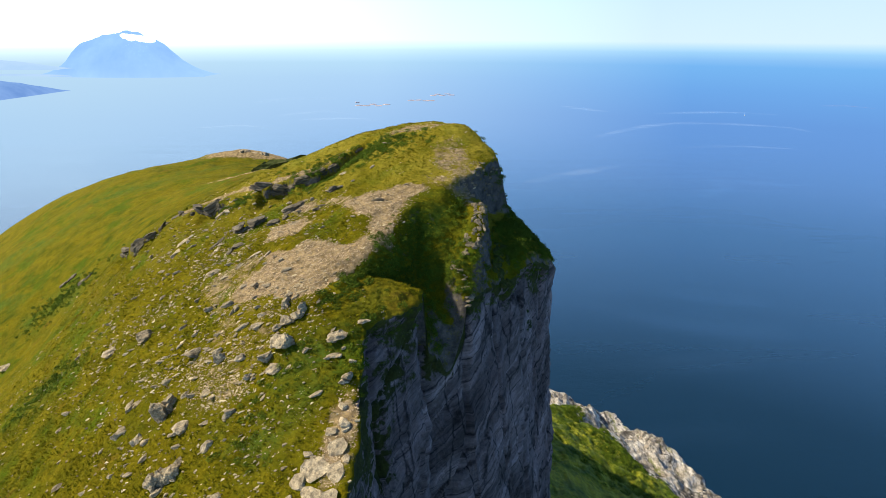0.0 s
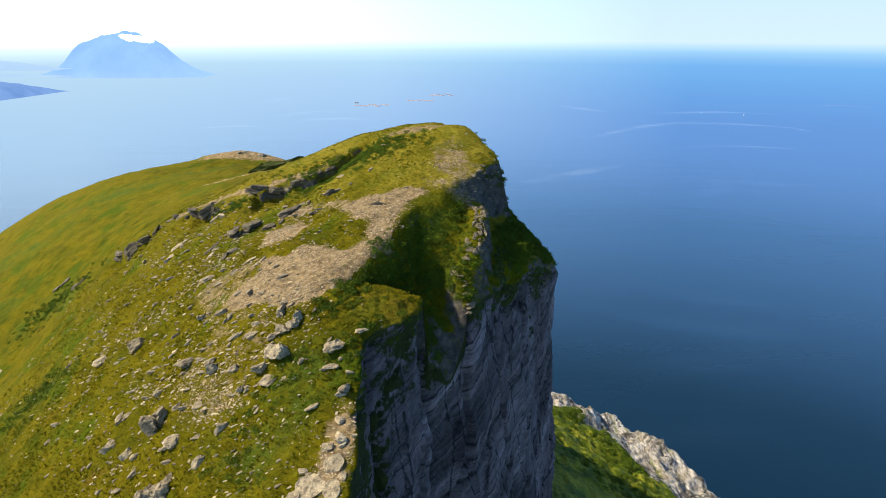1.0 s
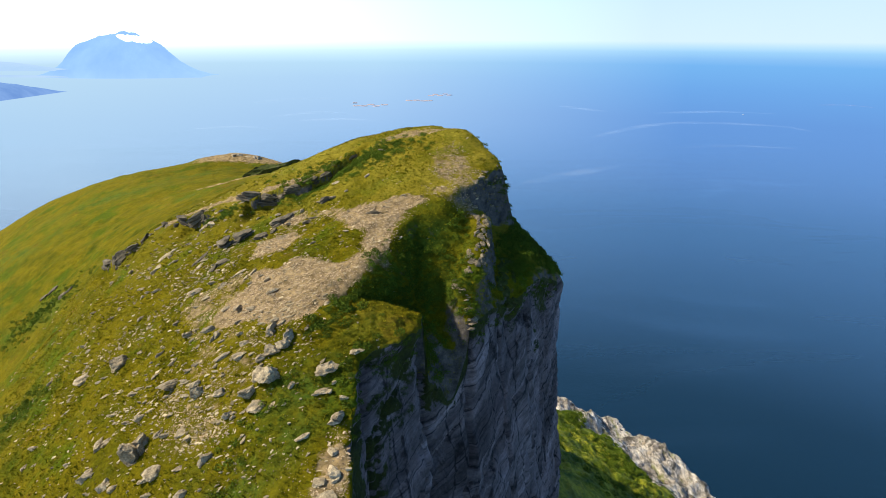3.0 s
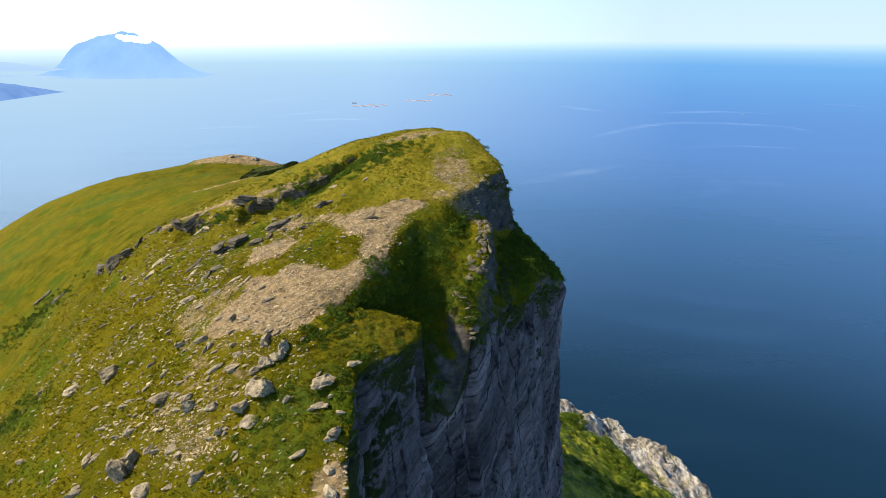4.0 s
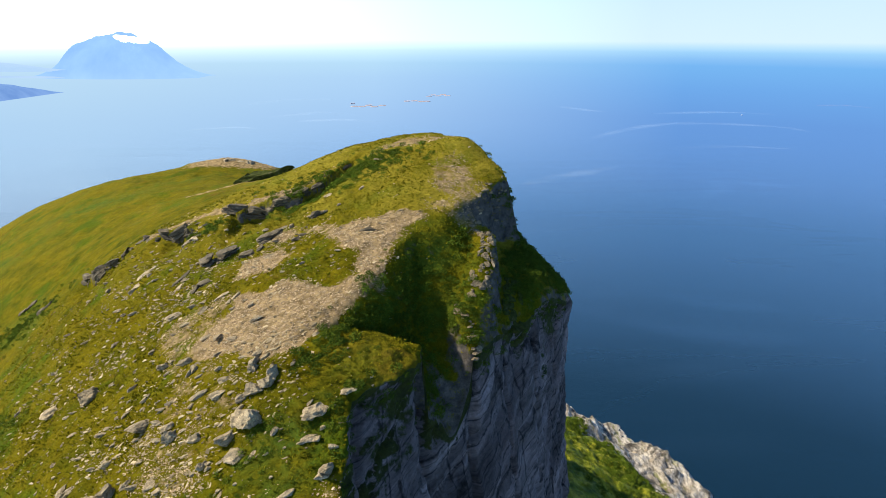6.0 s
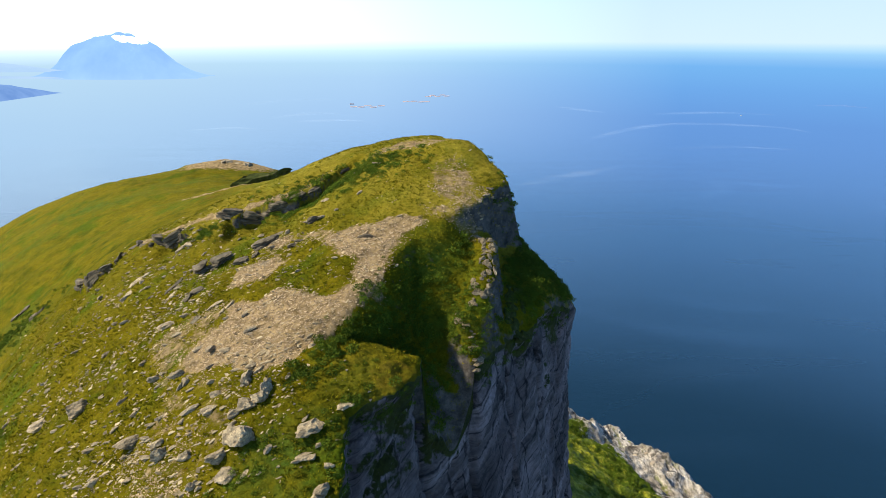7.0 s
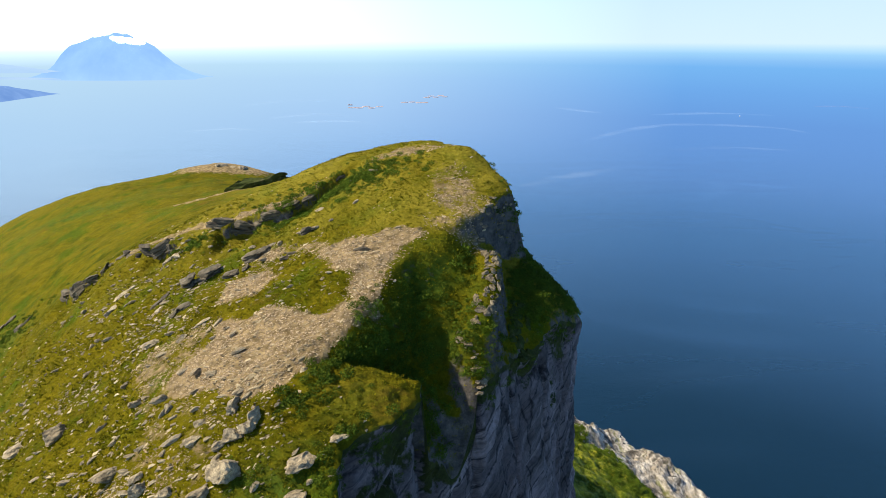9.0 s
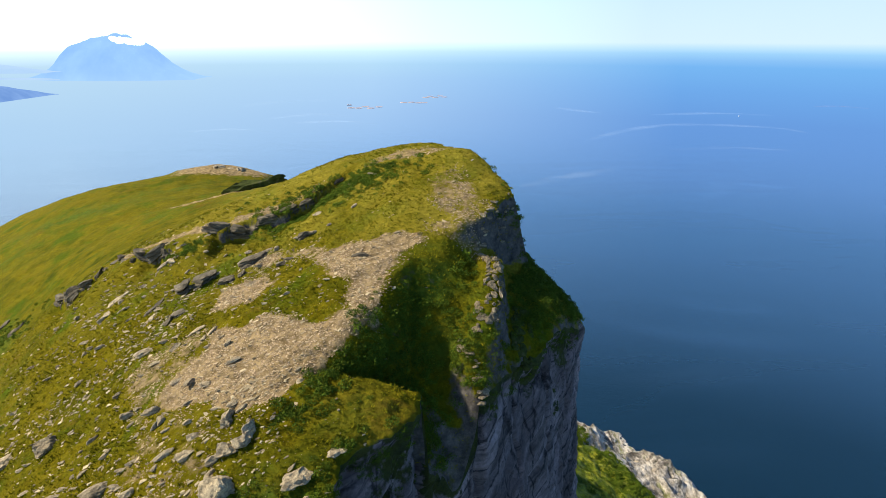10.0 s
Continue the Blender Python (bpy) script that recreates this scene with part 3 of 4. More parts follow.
def make_coast():
    n = Nodes("coast", 0.85, 0.25)
    scrub = n.mix(0.8, n.ramp(n.noise(0.05, 5, 0.65), (0.38, (0.07, 0.12, 0.008)), (0.50, (0.18, 0.22, 0.010)), (0.60, (0.36, 0.36, 0.02))), n.ramp(n.noise(0.45, 5, 0.7), (0.3, 0.4), (0.65, 1.25)), "MULTIPLY")
    rock = n.ramp(n.noise(0.06, 7, 0.7), (0.3, (0.17, 0.13, 0.095)), (0.45, (0.50, 0.45, 0.38)), (0.58, (0.74, 0.70, 0.64)), (0.72, (0.46, 0.37, 0.22)))
    rock = n.mix(0.85, rock, n.ramp(n.noise(0.45, 7, 0.75, n.scaled((1, 0.3, 1), (0, 0, 32))), (0.36, 0.25), (0.52, 0.9), (0.65, 1.25)), "MULTIPLY")
    for scale, low in ((0.035, 0.2), (0.10, 0.6)):
        rock = n.mix(1.0, rock, n.ramp(n.math("ADD", n.cells(scale, n.scaled((1, 0.3, 1), (0, 0, 32)), "DISTANCE_TO_EDGE").outputs["Distance"], n.math("MULTIPLY", n.math("SUBTRACT", n.noise(0.3, 6, 0.75), 0.5), 0.3)), (0.0, low), (0.07, 1.0)), "MULTIPLY")
    c = n.mix(n.ramp(n.math("ADD", n.value("shore"), n.math("MULTIPLY", n.math("SUBTRACT", n.noise(0.06, 6, 0.65), 0.5), 1.3)), (0.42, 0.0), (0.52, 1.0)), scrub, rock)
    c = n.mix(n.ramp(n.noise(0.16, 6, 0.7, n.scaled((1, 0.3, 1), (0, 0, 32))), (0.56, 0.0), (0.64, 0.75)), c, (0.15, 0.17, 0.02))
    n.bump(n.math("ADD", n.noise(0.5, 8, 0.75), n.noise(0.3, 7, 0.75, n.scaled((1, 0.25, 1), (0, 0, 32)))), 1.0, 2.5)
    return n.colour(c)


coast = sheet("coast_slope", np.stack([cx, cy, cz], -1)[::-1], make_coast())
tagged(coast, "scrub-covered foot of the mountain with pale shore rocks", "ground", kind="structure")
attribute(coast, "shore", (1 - smooth(34, 66, sea_way))[::-1])

# ---- sea ----
EYE_Z, FAR = 330.0, 4880.0
ring_r = np.concatenate([np.linspace(0, 1000, 26), np.linspace(1080, FAR, 60)])
turn = np.linspace(0, 2 * math.pi, 181)
water = np.stack([ring_r[:, None] * np.sin(turn)[None], ring_r[:, None] * np.cos(turn)[None], np.zeros((len(ring_r), len(turn)))], -1)
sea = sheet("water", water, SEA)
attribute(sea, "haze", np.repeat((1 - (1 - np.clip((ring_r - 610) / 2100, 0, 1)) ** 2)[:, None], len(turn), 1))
tagged(sea, "calm deep-blue open sea with faint current streaks", "water", kind="structure")


def make_slick(name, colour, share):
    """Smooth water between ripples: a thin pale film with ragged gaps."""
    n = Nodes(name, 0.5, 0.2)
    film = n.add("ShaderNodeMixShader")
    n.link(n.math("MULTIPLY", n.value("middle"), n.ramp(n.noise(0.006, 6, 0.7, n.scaled((0.5, 2.0, 1))), (0.40, 0.0), (0.62, share))), film.inputs[0])
    n.link(n.add("ShaderNodeBsdfTransparent").outputs[0], film.inputs[1])
    n.link(n.bsdf.outputs[0], film.inputs[2])
    n.link(film.outputs[0], n.tree.nodes["Material Output"].inputs["Surface"])
    return n.colour(colour)


PALE_SLICK, RED_SLICK = make_slick("pale slick", (0.62, 0.78, 0.95), 0.11), make_slick("algae slick", (0.45, 0.28, 0.34), 0.3)


def slick(material, width, way, label):
    """A drifting streak along a bent line of points on the water."""
    xs, ys = (np.array(a, float) for a in zip(*way))
    t = np.linspace(0, 1, 60)
    along = np.linspace(0, 1, len(way))
    cx_, cy_ = np.interp(t, along, xs), np.interp(t, along, ys)
    soft_k = np.hanning(13) / np.hanning(13).sum()
    cx_, cy_ = (np.convolve(np.pad(a, 6, mode="edge"), soft_k, "valid") for a in (cx_, cy_))
    dx, dy = np.gradient(cx_), np.gradient(cy_)
    length = np.hypot(dx, dy)
    span = np.linspace(-1, 1, 9)
    wide = width * np.sin(math.pi * np.clip(t, 0.02, 0.98)) ** 0.5 * (1 + 0.35 * vnoise(t * 9, width))
    g = np.stack([cx_[:, None] - dy[:, None] / length[:, None] * wide[:, None] * span, cy_[:, None] + dx[:, None] / length[:, None] * wide[:, None] * span, np.full((60, 9), 0.35)], -1)
    ob = sheet("current_streak", g, material)
    attribute(ob, "middle", np.repeat((1 - span ** 2)[None], 60, 0) * np.sin(math.pi * t)[:, None] ** 0.5)
    return tagged(ob, label, "current streak", kind="structure")


for width, way in [(22, [(503, 2194), (680, 2418), (867, 2599), (1078, 2671), (1365, 2545), (1392, 2355)]), (16, [(186, 1483), (297, 1579), (416, 1664), (510, 1759)]), (26, [(596, 3345), (709, 3128), (786, 3054)]), (30, [(964, 2982), (1290, 3076), (1564, 2980)]), (34, [(-574, 3663), (-876, 3597), (-992, 3350)]), (24, [(-607, 2658), (-432, 2733), (-234, 2656)]), (14, [(-948, 2393), (-787, 2486), (-590, 2391)]), (14, [(711, 2006), (936, 2072), (1139, 2004)]), (30, [(-353, 2875), (-575, 2987), (-754, 2773)])]:
    slick(PALE_SLICK, 1.8 * width, way, "faint pale current streak on the sea")
slick(RED_SLICK, 26, [(1970, 3399), (2122, 3428), (2206, 3283)], "faint reddish streak on the sea")


# ---- rock, plant and far materials ----
def make_boulder(name, bright):
    n = Nodes(name, 0.88, 0.25)
    tint = n.add("ShaderNodeObjectInfo").outputs["Random"]
    c = n.ramp(n.noise(0.8, 6, 0.68), (0.28, tuple(a * bright for a in (0.18, 0.143, 0.09))), (0.5, tuple(a * bright for a in (0.43, 0.35, 0.225))), (0.75, tuple(a * bright for a in (0.66, 0.545, 0.36))))
    c = n.mix(0.8, c, n.ramp(tint, (0.0, 0.72), (1.0, 1.15)), "MULTIPLY")
    c = n.mix(0.75, c, n.ramp(n.noise(5.0, 6, 0.72), (0.34, 0.4), (0.6, 1.15)), "MULTIPLY")
    c = n.mix(0.7, c, n.ramp(n.noise(2.0, 6, 0.7, n.scaled((0.35, 0.35, 2.6), (15, -20, 0))), (0.36, 0.4), (0.5, 0.95), (0.66, 1.2)), "MULTIPLY")
    c = n.mix(n.ramp(n.noise(1.6, 5, 0.7), (0.60, 0.0), (0.70, 0.6)), c, (0.15, 0.14, 0.07))
    n.bump(n.math("ADD", n.noise(1.8, 7, 0.7), n.math("MULTIPLY", n.cells(1.3).outputs["Distance"], 0.5)), 1.0, 0.45)
    return n.colour(c)


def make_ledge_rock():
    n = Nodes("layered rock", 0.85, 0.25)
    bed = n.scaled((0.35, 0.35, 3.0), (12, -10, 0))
    # tones kept dark: they hold the shade of the outcrop faces
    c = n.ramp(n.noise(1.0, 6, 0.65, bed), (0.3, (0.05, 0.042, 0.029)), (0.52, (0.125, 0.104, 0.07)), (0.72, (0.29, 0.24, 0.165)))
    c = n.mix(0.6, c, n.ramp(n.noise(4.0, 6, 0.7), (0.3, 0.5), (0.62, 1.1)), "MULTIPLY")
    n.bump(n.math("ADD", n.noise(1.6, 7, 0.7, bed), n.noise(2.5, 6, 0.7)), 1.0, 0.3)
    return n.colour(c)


def make_stone(name, low, high):
    n = Nodes(name, 0.9, 0.2)
    tint = n.add("ShaderNodeNewGeometry").outputs["Random Per Island"]
    c = n.ramp(tint, (0.0, low), (0.5, tuple((a + b) / 2 for a, b in zip(low, high))), (1.0, high))
    return n.colour(n.mix(0.6, c, n.ramp(n.noise(4.0, 4, 0.7), (0.3, 0.6), (0.65, 1.1)), "MULTIPLY"))


def make_leaf(name, low, mid, high):
    n = Nodes(name, 0.8, 0.06)
    tint = n.add("ShaderNodeNewGeometry").outputs["Random Per Island"]
    c = n.ramp(tint, (0.0, low), (0.55, mid), (1.0, high))
    c = n.mix(0.8, c, n.ramp(n.noise(0.3, 4, 0.6), (0.3, 0.6), (0.7, 1.25)), "MULTIPLY")
    return n.colour(c)


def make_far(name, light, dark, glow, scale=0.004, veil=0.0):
    """Land seen through kilometres of lit air, the haze put into its glowing colour."""
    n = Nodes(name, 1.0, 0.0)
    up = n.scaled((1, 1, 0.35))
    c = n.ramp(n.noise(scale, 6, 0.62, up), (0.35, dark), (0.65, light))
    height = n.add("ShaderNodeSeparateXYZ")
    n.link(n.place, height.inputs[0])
    # veil: haze painted paler towards the waterline
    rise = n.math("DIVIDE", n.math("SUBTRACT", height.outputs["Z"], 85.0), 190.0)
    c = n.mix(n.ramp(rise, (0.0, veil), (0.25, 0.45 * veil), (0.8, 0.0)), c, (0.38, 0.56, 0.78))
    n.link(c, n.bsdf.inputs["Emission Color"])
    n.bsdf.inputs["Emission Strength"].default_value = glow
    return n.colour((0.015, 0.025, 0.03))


def make_moss_and_shade():
    n = Nodes("mossy and shaded rock", 0.95, 0.1)
    # dark moss for the crag; stands in for shade on the shoulder bedrock
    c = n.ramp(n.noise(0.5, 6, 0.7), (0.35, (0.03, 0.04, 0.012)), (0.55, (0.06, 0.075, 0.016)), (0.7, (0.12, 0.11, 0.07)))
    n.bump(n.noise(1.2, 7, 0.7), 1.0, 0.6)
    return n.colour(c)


MOSS_AND_SHADE = make_moss_and_shade()
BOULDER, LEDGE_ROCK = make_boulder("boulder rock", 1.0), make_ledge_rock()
PALE, PLATE = make_boulder("pale slab rock", 1.2), make_boulder("shoulder plate rock", 0.62)
SHORE = make_stone("shore rock", (0.20, 0.165, 0.12), (0.40, 0.345, 0.27))
GRAVEL = make_stone("gravel", (0.20, 0.142, 0.082), (0.56, 0.43, 0.27))
STONE = make_stone("field stone", (0.15, 0.12, 0.07), (0.55, 0.45, 0.28))
SHRUB = make_leaf("dark shrub leaves", (0.042, 0.074, 0.007), (0.075, 0.12, 0.010), (0.115, 0.16, 0.014))
FRESH = make_leaf("fresh shrub leaves", (0.06, 0.105, 0.008), (0.10, 0.15, 0.012), (0.14, 0.19, 0.02))
GRASS = make_leaf("grass blades", (0.12, 0.13, 0.004), (0.18, 0.17, 0.005), (0.25, 0.21, 0.008))


# ---- rocks ----
def ball(level):
    bm = bmesh.new()
    bmesh.ops.create_icosphere(bm, subdivisions=level, radius=1.0)
    v = np.array([p.co[:] for p in bm.verts])
    f = np.array([[p.index for p in q.verts] for q in bm.faces])
    bm.free()
    return v, f


BALL = {k: ball(k) for k in (1, 2, 3, 4)}


def rock_points(rng, level, cuts=11, rough=0.1):
    """A ball hewn by planes and roughened: an angular block of about unit radius."""
    v, f = BALL[level]
    v = v.copy()
    for _ in range(cuts):
        d = rng.normal(size=3)
        d /= np.linalg.norm(d)
        over = np.maximum(v @ d - rng.uniform(0.45, 0.85), 0)
        v -= over[:, None] * d
    o = rng.uniform(0, 50, 3)
    v *= (1 + rough * fbm(v[:, 0] * 2.2 + o[0], v[:, 1] * 2.2 + o[1], v[:, 2] * 2.2 + o[2], 4))[:, None]
    bed = np.array([0.25, -0.2, 1.0])
    band = v @ (bed / np.linalg.norm(bed)) * 4.5 + o[0]
    v[:, :2] *= (1 + 0.05 * np.sign(np.sin(band * 2)) * (rough > 0.05))[:, None]
    return v / np.abs(v).max(0), f


def place_mesh(name, rng, at, size, turn, material, level=3, flat=False, sink=0.3, cuts=11):
    """One rock: mesh about its own base, set into the ground at (x, y)."""
    v, f = rock_points(rng, level, cuts)
    v = v * (np.array(size) / 2)
    ob = mesh_from(name, v, f, material, flat)
    z = float(top(np.array(at[0]), np.array(at[1])))
    ob.matrix_world = pose(at[0], at[1], z + size[2] * (0.5 - sink), *turn)
    return ob


def height_at(x, y):
    return float(top(np.array(float(x)), np.array(float(y))))


def lie(x, y, turn):
    """The turn of a flat thing that lies on the slope at (x, y), its length along the heading given."""
    sx, sy = (height_at(x + 0.8, y) - height_at(x - 0.8, y)) / 1.6, (height_at(x, y + 0.8) - height_at(x, y - 0.8)) / 1.6
    c, q = math.cos(radians(turn)), math.sin(radians(turn))
    return math.degrees(math.atan(-sx * q + sy * c)), -math.degrees(math.atan(sx * c + sy * q)), turn


def boulder(rng, at, size, turn, material, level, blocks, sink=0.3):
    """A boulder split along its joints: hewn blocks that lie close together, in one mesh."""
    verts, faces, base = [], [], 0
    for k in range(blocks):
        v, f = rock_points(rng, level, 14, 0.17)
        share = ((k + 0.5) / blocks - 0.5) * 0.75
        scale = np.array(size) / 2 * (1.0 if blocks == 1 else rng.uniform(0.5, 0.8), rng.uniform(0.6, 1.05), rng.uniform(0.6, 1.05))
        verts.append(v * scale + (share * size[0] * 0.95, rng.uniform(-0.15, 0.15) * size[1], (scale[2] - size[2] / 2) * 0.8))
        faces.append(f + base)
        base += len(v)
    ob = mesh_from("boulder", np.concatenate(verts), np.concatenate(faces), material, True)
    ob.matrix_world = pose(at[0], at[1], height_at(*at) + size[2] * (0.5 - sink), *turn)
    return ob


NEAR = [                              # x, y, width, height
    (-36.0, 67.5, 4.1, 3.5), (-39.5, 78.6, 3.9, 3.4), (-35.0, 73.6, 2.9, 1.9), (-42.9, 75.7, 1.9, 2.4), (-30.4, 69.3, 2.0, 2.2), (-28.3, 72.6, 1.7, 2.3),
    (-38.1, 87.4, 3.7, 1.5), (-32.8, 82.9, 2.3, 2.4), (-29.1, 81.2, 2.1, 2.2), (-25.0, 80.4, 2.7, 2.3), (-26.9, 77.7, 1.7, 1.5), (-22.9, 77.8, 2.7, 1.4),
    (-22.6, 81.9, 3.9, 2.4), (-24.4, 89.8, 2.5, 1.8), (-21.6, 86.8, 2.8, 2.0), (-23.0, 85.6, 2.4, 1.7), (-15.2, 82.3, 3.9, 1.9), (-11.6, 84.6, 2.2, 1.0),
    (-12.7, 75.0, 2.3, 1.3), (-52.5, 100.5, 3.4, 2.1), (-61.1, 104.3, 3.1, 1.8), (-47.4, 83.1, 1.5, 1.2)]
SPREAD = [
    (-47.5, 79.1, 1.9, 1.6), (-41.0, 83.8, 2.0, 1.8), (-43.6, 96.9, 1.5, 1.4), (-30.7, 87.9, 2.2, 1.2), (-27.8, 86.4, 2.2, 1.2), (-24.4, 85.3, 1.7, 1.6),
    (-33.8, 93.3, 1.8, 1.6), (-35.4, 95.6, 2.0, 1.6), (-116.9, 151.4, 5.0, 2.2), (-53.9, 113.0, 2.0, 1.0), (-67.3, 116.6, 1.6, 1.0), (-71.1, 127.7, 1.5, 0.7),
    (-39.3, 97.8, 1.9, 1.0), (-43.5, 103.8, 1.4, 0.8), (-42.7, 110.9, 2.8, 1.2), (-28.7, 96.8, 1.9, 0.8), (-36.8, 107.8, 1.8, 1.0), (-32.0, 77.0, 1.7, 1.2), (-36.7, 79.4, 1.6, 1.1)]
rng = np.random.default_rng(11)
for kx, ky, w, h in NEAR:
    flat_one = h < 0.62 * w
    b = boulder(rng, (kx, ky), (w * 1.15, w * rng.uniform(0.75, 1.0), h * 1.2), (rng.uniform(-8, 8), rng.uniform(-14, 4), 40 + rng.uniform(-35, 35)), BOULDER, 4, 3 if (w > 3 and h > 0.75 * w) or w == 2.8 else 1, 0.35)
    tagged(b, "broad grey boulder bedded in heath grass" if flat_one else "blocky pale grey boulder standing in heath grass", "boulder", "boulders on the slope")
for kx, ky, w, h in SPREAD:
    b = boulder(rng, (kx, ky), (w * 1.25, w * rng.uniform(0.5, 0.8), h), (rng.uniform(-14, 14), rng.uniform(-22, 6), 40 + rng.uniform(-35, 35)), BOULDER, 3, 1, 0.4)
    tagged(b, "weathered grey boulder half sunk in the turf", "boulder", "boulders on the slope")

# loose rocks of half a metre to a metre, strewn below the ledges
count = 0
while count < 300:
    kx, ky = rng.uniform(-75, -12), rng.uniform(60, 142)
    likely = 0.15 + 0.85 * float(np.exp(-((kx + 34) / 13) ** 2 - ((ky - 84) / 16) ** 2)) + 0.4 * float(np.exp(-((kx + 45) / 16) ** 2 - ((ky - 124) / 14) ** 2))
    if rng.uniform() > likely or kx > np.interp(ky, RIM_Y, RIM_X) - 2:
        continue
    w = 0.55 + 0.9 * rng.uniform() ** 2.2
    b = place_mesh("rock", rng, (kx, ky), (w * rng.uniform(1.2, 2.0), w * 0.8, w * rng.uniform(0.35, 0.7)), (rng.uniform(-15, 15), rng.uniform(-22, 5), 40 + rng.uniform(-40, 40)), BOULDER, 2, True, cuts=11, sink=0.3)
    tagged(b, "small angular grey rock lying on the grass", "rock", "loose rocks on the slope")
    count += 1


def hewn(rng, length, depth, thick):
    """An angular plate of rock with a flat bed on top."""
    v, f = rock_points(rng, 3, 13, 0.10)
    v[:, 2] = np.clip(v[:, 2], -0.62, 0.5 + 0.12 * np.sign(vnoise(v[:, 0] * 2 + length * 9, v[:, 1] * 2)))
    return v * (length / 2, depth / 2, thick / 1.1), f


def outcrop(rng, x, y, length, height, turn, depth, label, lean=0.0, material=None, broken_to=(1.3, 4.2)):
    """Rock breaking out of the slope: broken plates that lie along the hillside, their edges facing down it."""
    c, q = math.cos(radians(turn)), math.sin(radians(turn))
    reach = max(0.4 * length, 3.0)
    ends = [height_at(x + a * c * reach + q * 0.7 * depth, y + a * q * reach - c * 0.7 * depth) for a in (-1, 1)]
    rise = math.degrees(math.atan2(ends[1] - ends[0], 2 * reach))
    foot = sum(ends) / 2 - 0.25
    over = max(height_at(x - q * 0.5 * depth, y + c * 0.5 * depth) - foot, 0.3) + height
    base = new("rock_outcrop")
    base.matrix_world = pose(x, y, foot, lean, -rise, turn)
    tagged(base, label, "rock outcrop", "outcrops along the ledges")
    layers = max(1, min(3, round(over / 0.75)))
    for k in range(layers):
        thick, at = over / layers, -0.5 * length + rng.uniform(0, 0.4)
        while at < 0.5 * length - 0.5:
            w = min(rng.uniform(*broken_to), 0.5 * length - at + 0.4)
            v, f = hewn(rng, w * 1.25, depth * rng.uniform(0.75, 1.1), thick * rng.uniform(1.0, 1.5))
            a, b = radians(rng.uniform(-14, 14)), rng.uniform(-0.10, 0.10)
            v = np.stack([v[:, 0] * math.cos(a) - v[:, 1] * math.sin(a), v[:, 0] * math.sin(a) + v[:, 1] * math.cos(a), v[:, 2] + v[:, 0] * b], -1)
            v += (at + w / 2, rng.uniform(-0.25, 0.25) - 0.06 * k * depth, thick * (k + 0.5) + rng.uniform(-0.15, 0.1))
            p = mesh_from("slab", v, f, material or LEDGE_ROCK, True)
            p.parent = base
            at += w * rng.uniform(0.8, 1.05)
    return base


DARK = "layered rock outcrop toned dark for shade, breaking through the heath"
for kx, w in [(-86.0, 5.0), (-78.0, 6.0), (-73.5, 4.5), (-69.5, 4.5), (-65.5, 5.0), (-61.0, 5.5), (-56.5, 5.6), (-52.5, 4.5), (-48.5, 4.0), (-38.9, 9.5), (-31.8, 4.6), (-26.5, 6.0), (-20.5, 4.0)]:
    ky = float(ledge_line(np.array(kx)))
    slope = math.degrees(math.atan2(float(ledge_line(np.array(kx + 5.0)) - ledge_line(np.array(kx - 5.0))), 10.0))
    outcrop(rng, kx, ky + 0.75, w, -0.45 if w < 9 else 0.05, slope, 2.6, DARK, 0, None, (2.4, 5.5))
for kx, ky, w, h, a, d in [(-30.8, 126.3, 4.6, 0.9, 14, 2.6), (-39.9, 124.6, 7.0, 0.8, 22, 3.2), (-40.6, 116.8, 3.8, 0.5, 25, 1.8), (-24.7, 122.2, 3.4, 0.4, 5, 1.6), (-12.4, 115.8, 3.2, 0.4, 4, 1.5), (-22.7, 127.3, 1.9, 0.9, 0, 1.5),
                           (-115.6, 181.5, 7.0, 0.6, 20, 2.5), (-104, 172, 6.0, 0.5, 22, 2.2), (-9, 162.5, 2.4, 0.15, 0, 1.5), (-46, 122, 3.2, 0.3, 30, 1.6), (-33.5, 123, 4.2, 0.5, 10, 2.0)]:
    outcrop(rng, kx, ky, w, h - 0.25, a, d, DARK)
for kx, ky, w, h, a, d in [(-48.5, 134.5, 3.0, 0.25, 30, 2.2), (-56.0, 131.0, 4.2, 0.2, 42, 1.8), (-57, 127, 2.4, 0.2, 35, 1.4), (-45.5, 118.5, 2.6, 0.25, 30, 1.8), (-35.0, 110.0, 2.4, 0.2, 20, 1.6)]:
    outcrop(rng, kx, ky, w, h, a, d, "pale tilted rock plate lying in the grass", -8, PALE)
outcrop(rng, -90, 296, 13, 0.3, 4, 7, "pale flat caprock on the far ridge", 0, BOULDER)
crag = boulder(rng, (-61.5, 232.5), (21, 7, 6.5), (0, -12, 14), MOSS_AND_SHADE, 4, 3, 0.28)
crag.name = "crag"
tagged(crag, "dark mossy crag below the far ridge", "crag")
# pale plates on the shoulder below the summit
for i in range(70):
    u = i / 69
    ky = 106.5 + 14 * u ** 1.2 + rng.uniform(-0.5, 0.5)
    kx = float(np.interp(ky, [107, 112, 118, 121, 124, 127], [6.4, 7.3, 7.1, 6.2, 6.9, 8.8])) + rng.uniform(-3.0 + 1.8 * u, 0.5)
    w = 0.6 + 1.5 * rng.uniform() ** 2
    v, f = hewn(rng, w, w * rng.uniform(0.5, 0.9), rng.uniform(0.3, 0.8))
    p = mesh_from("flat_rock", v, f, PLATE, True)
    p.matrix_world = pose(kx, ky, height_at(kx, ky) + rng.uniform(-0.15, 0.12), *(a + rng.uniform(-12, 12) for a in lie(kx, ky, rng.uniform(-80, 60))))
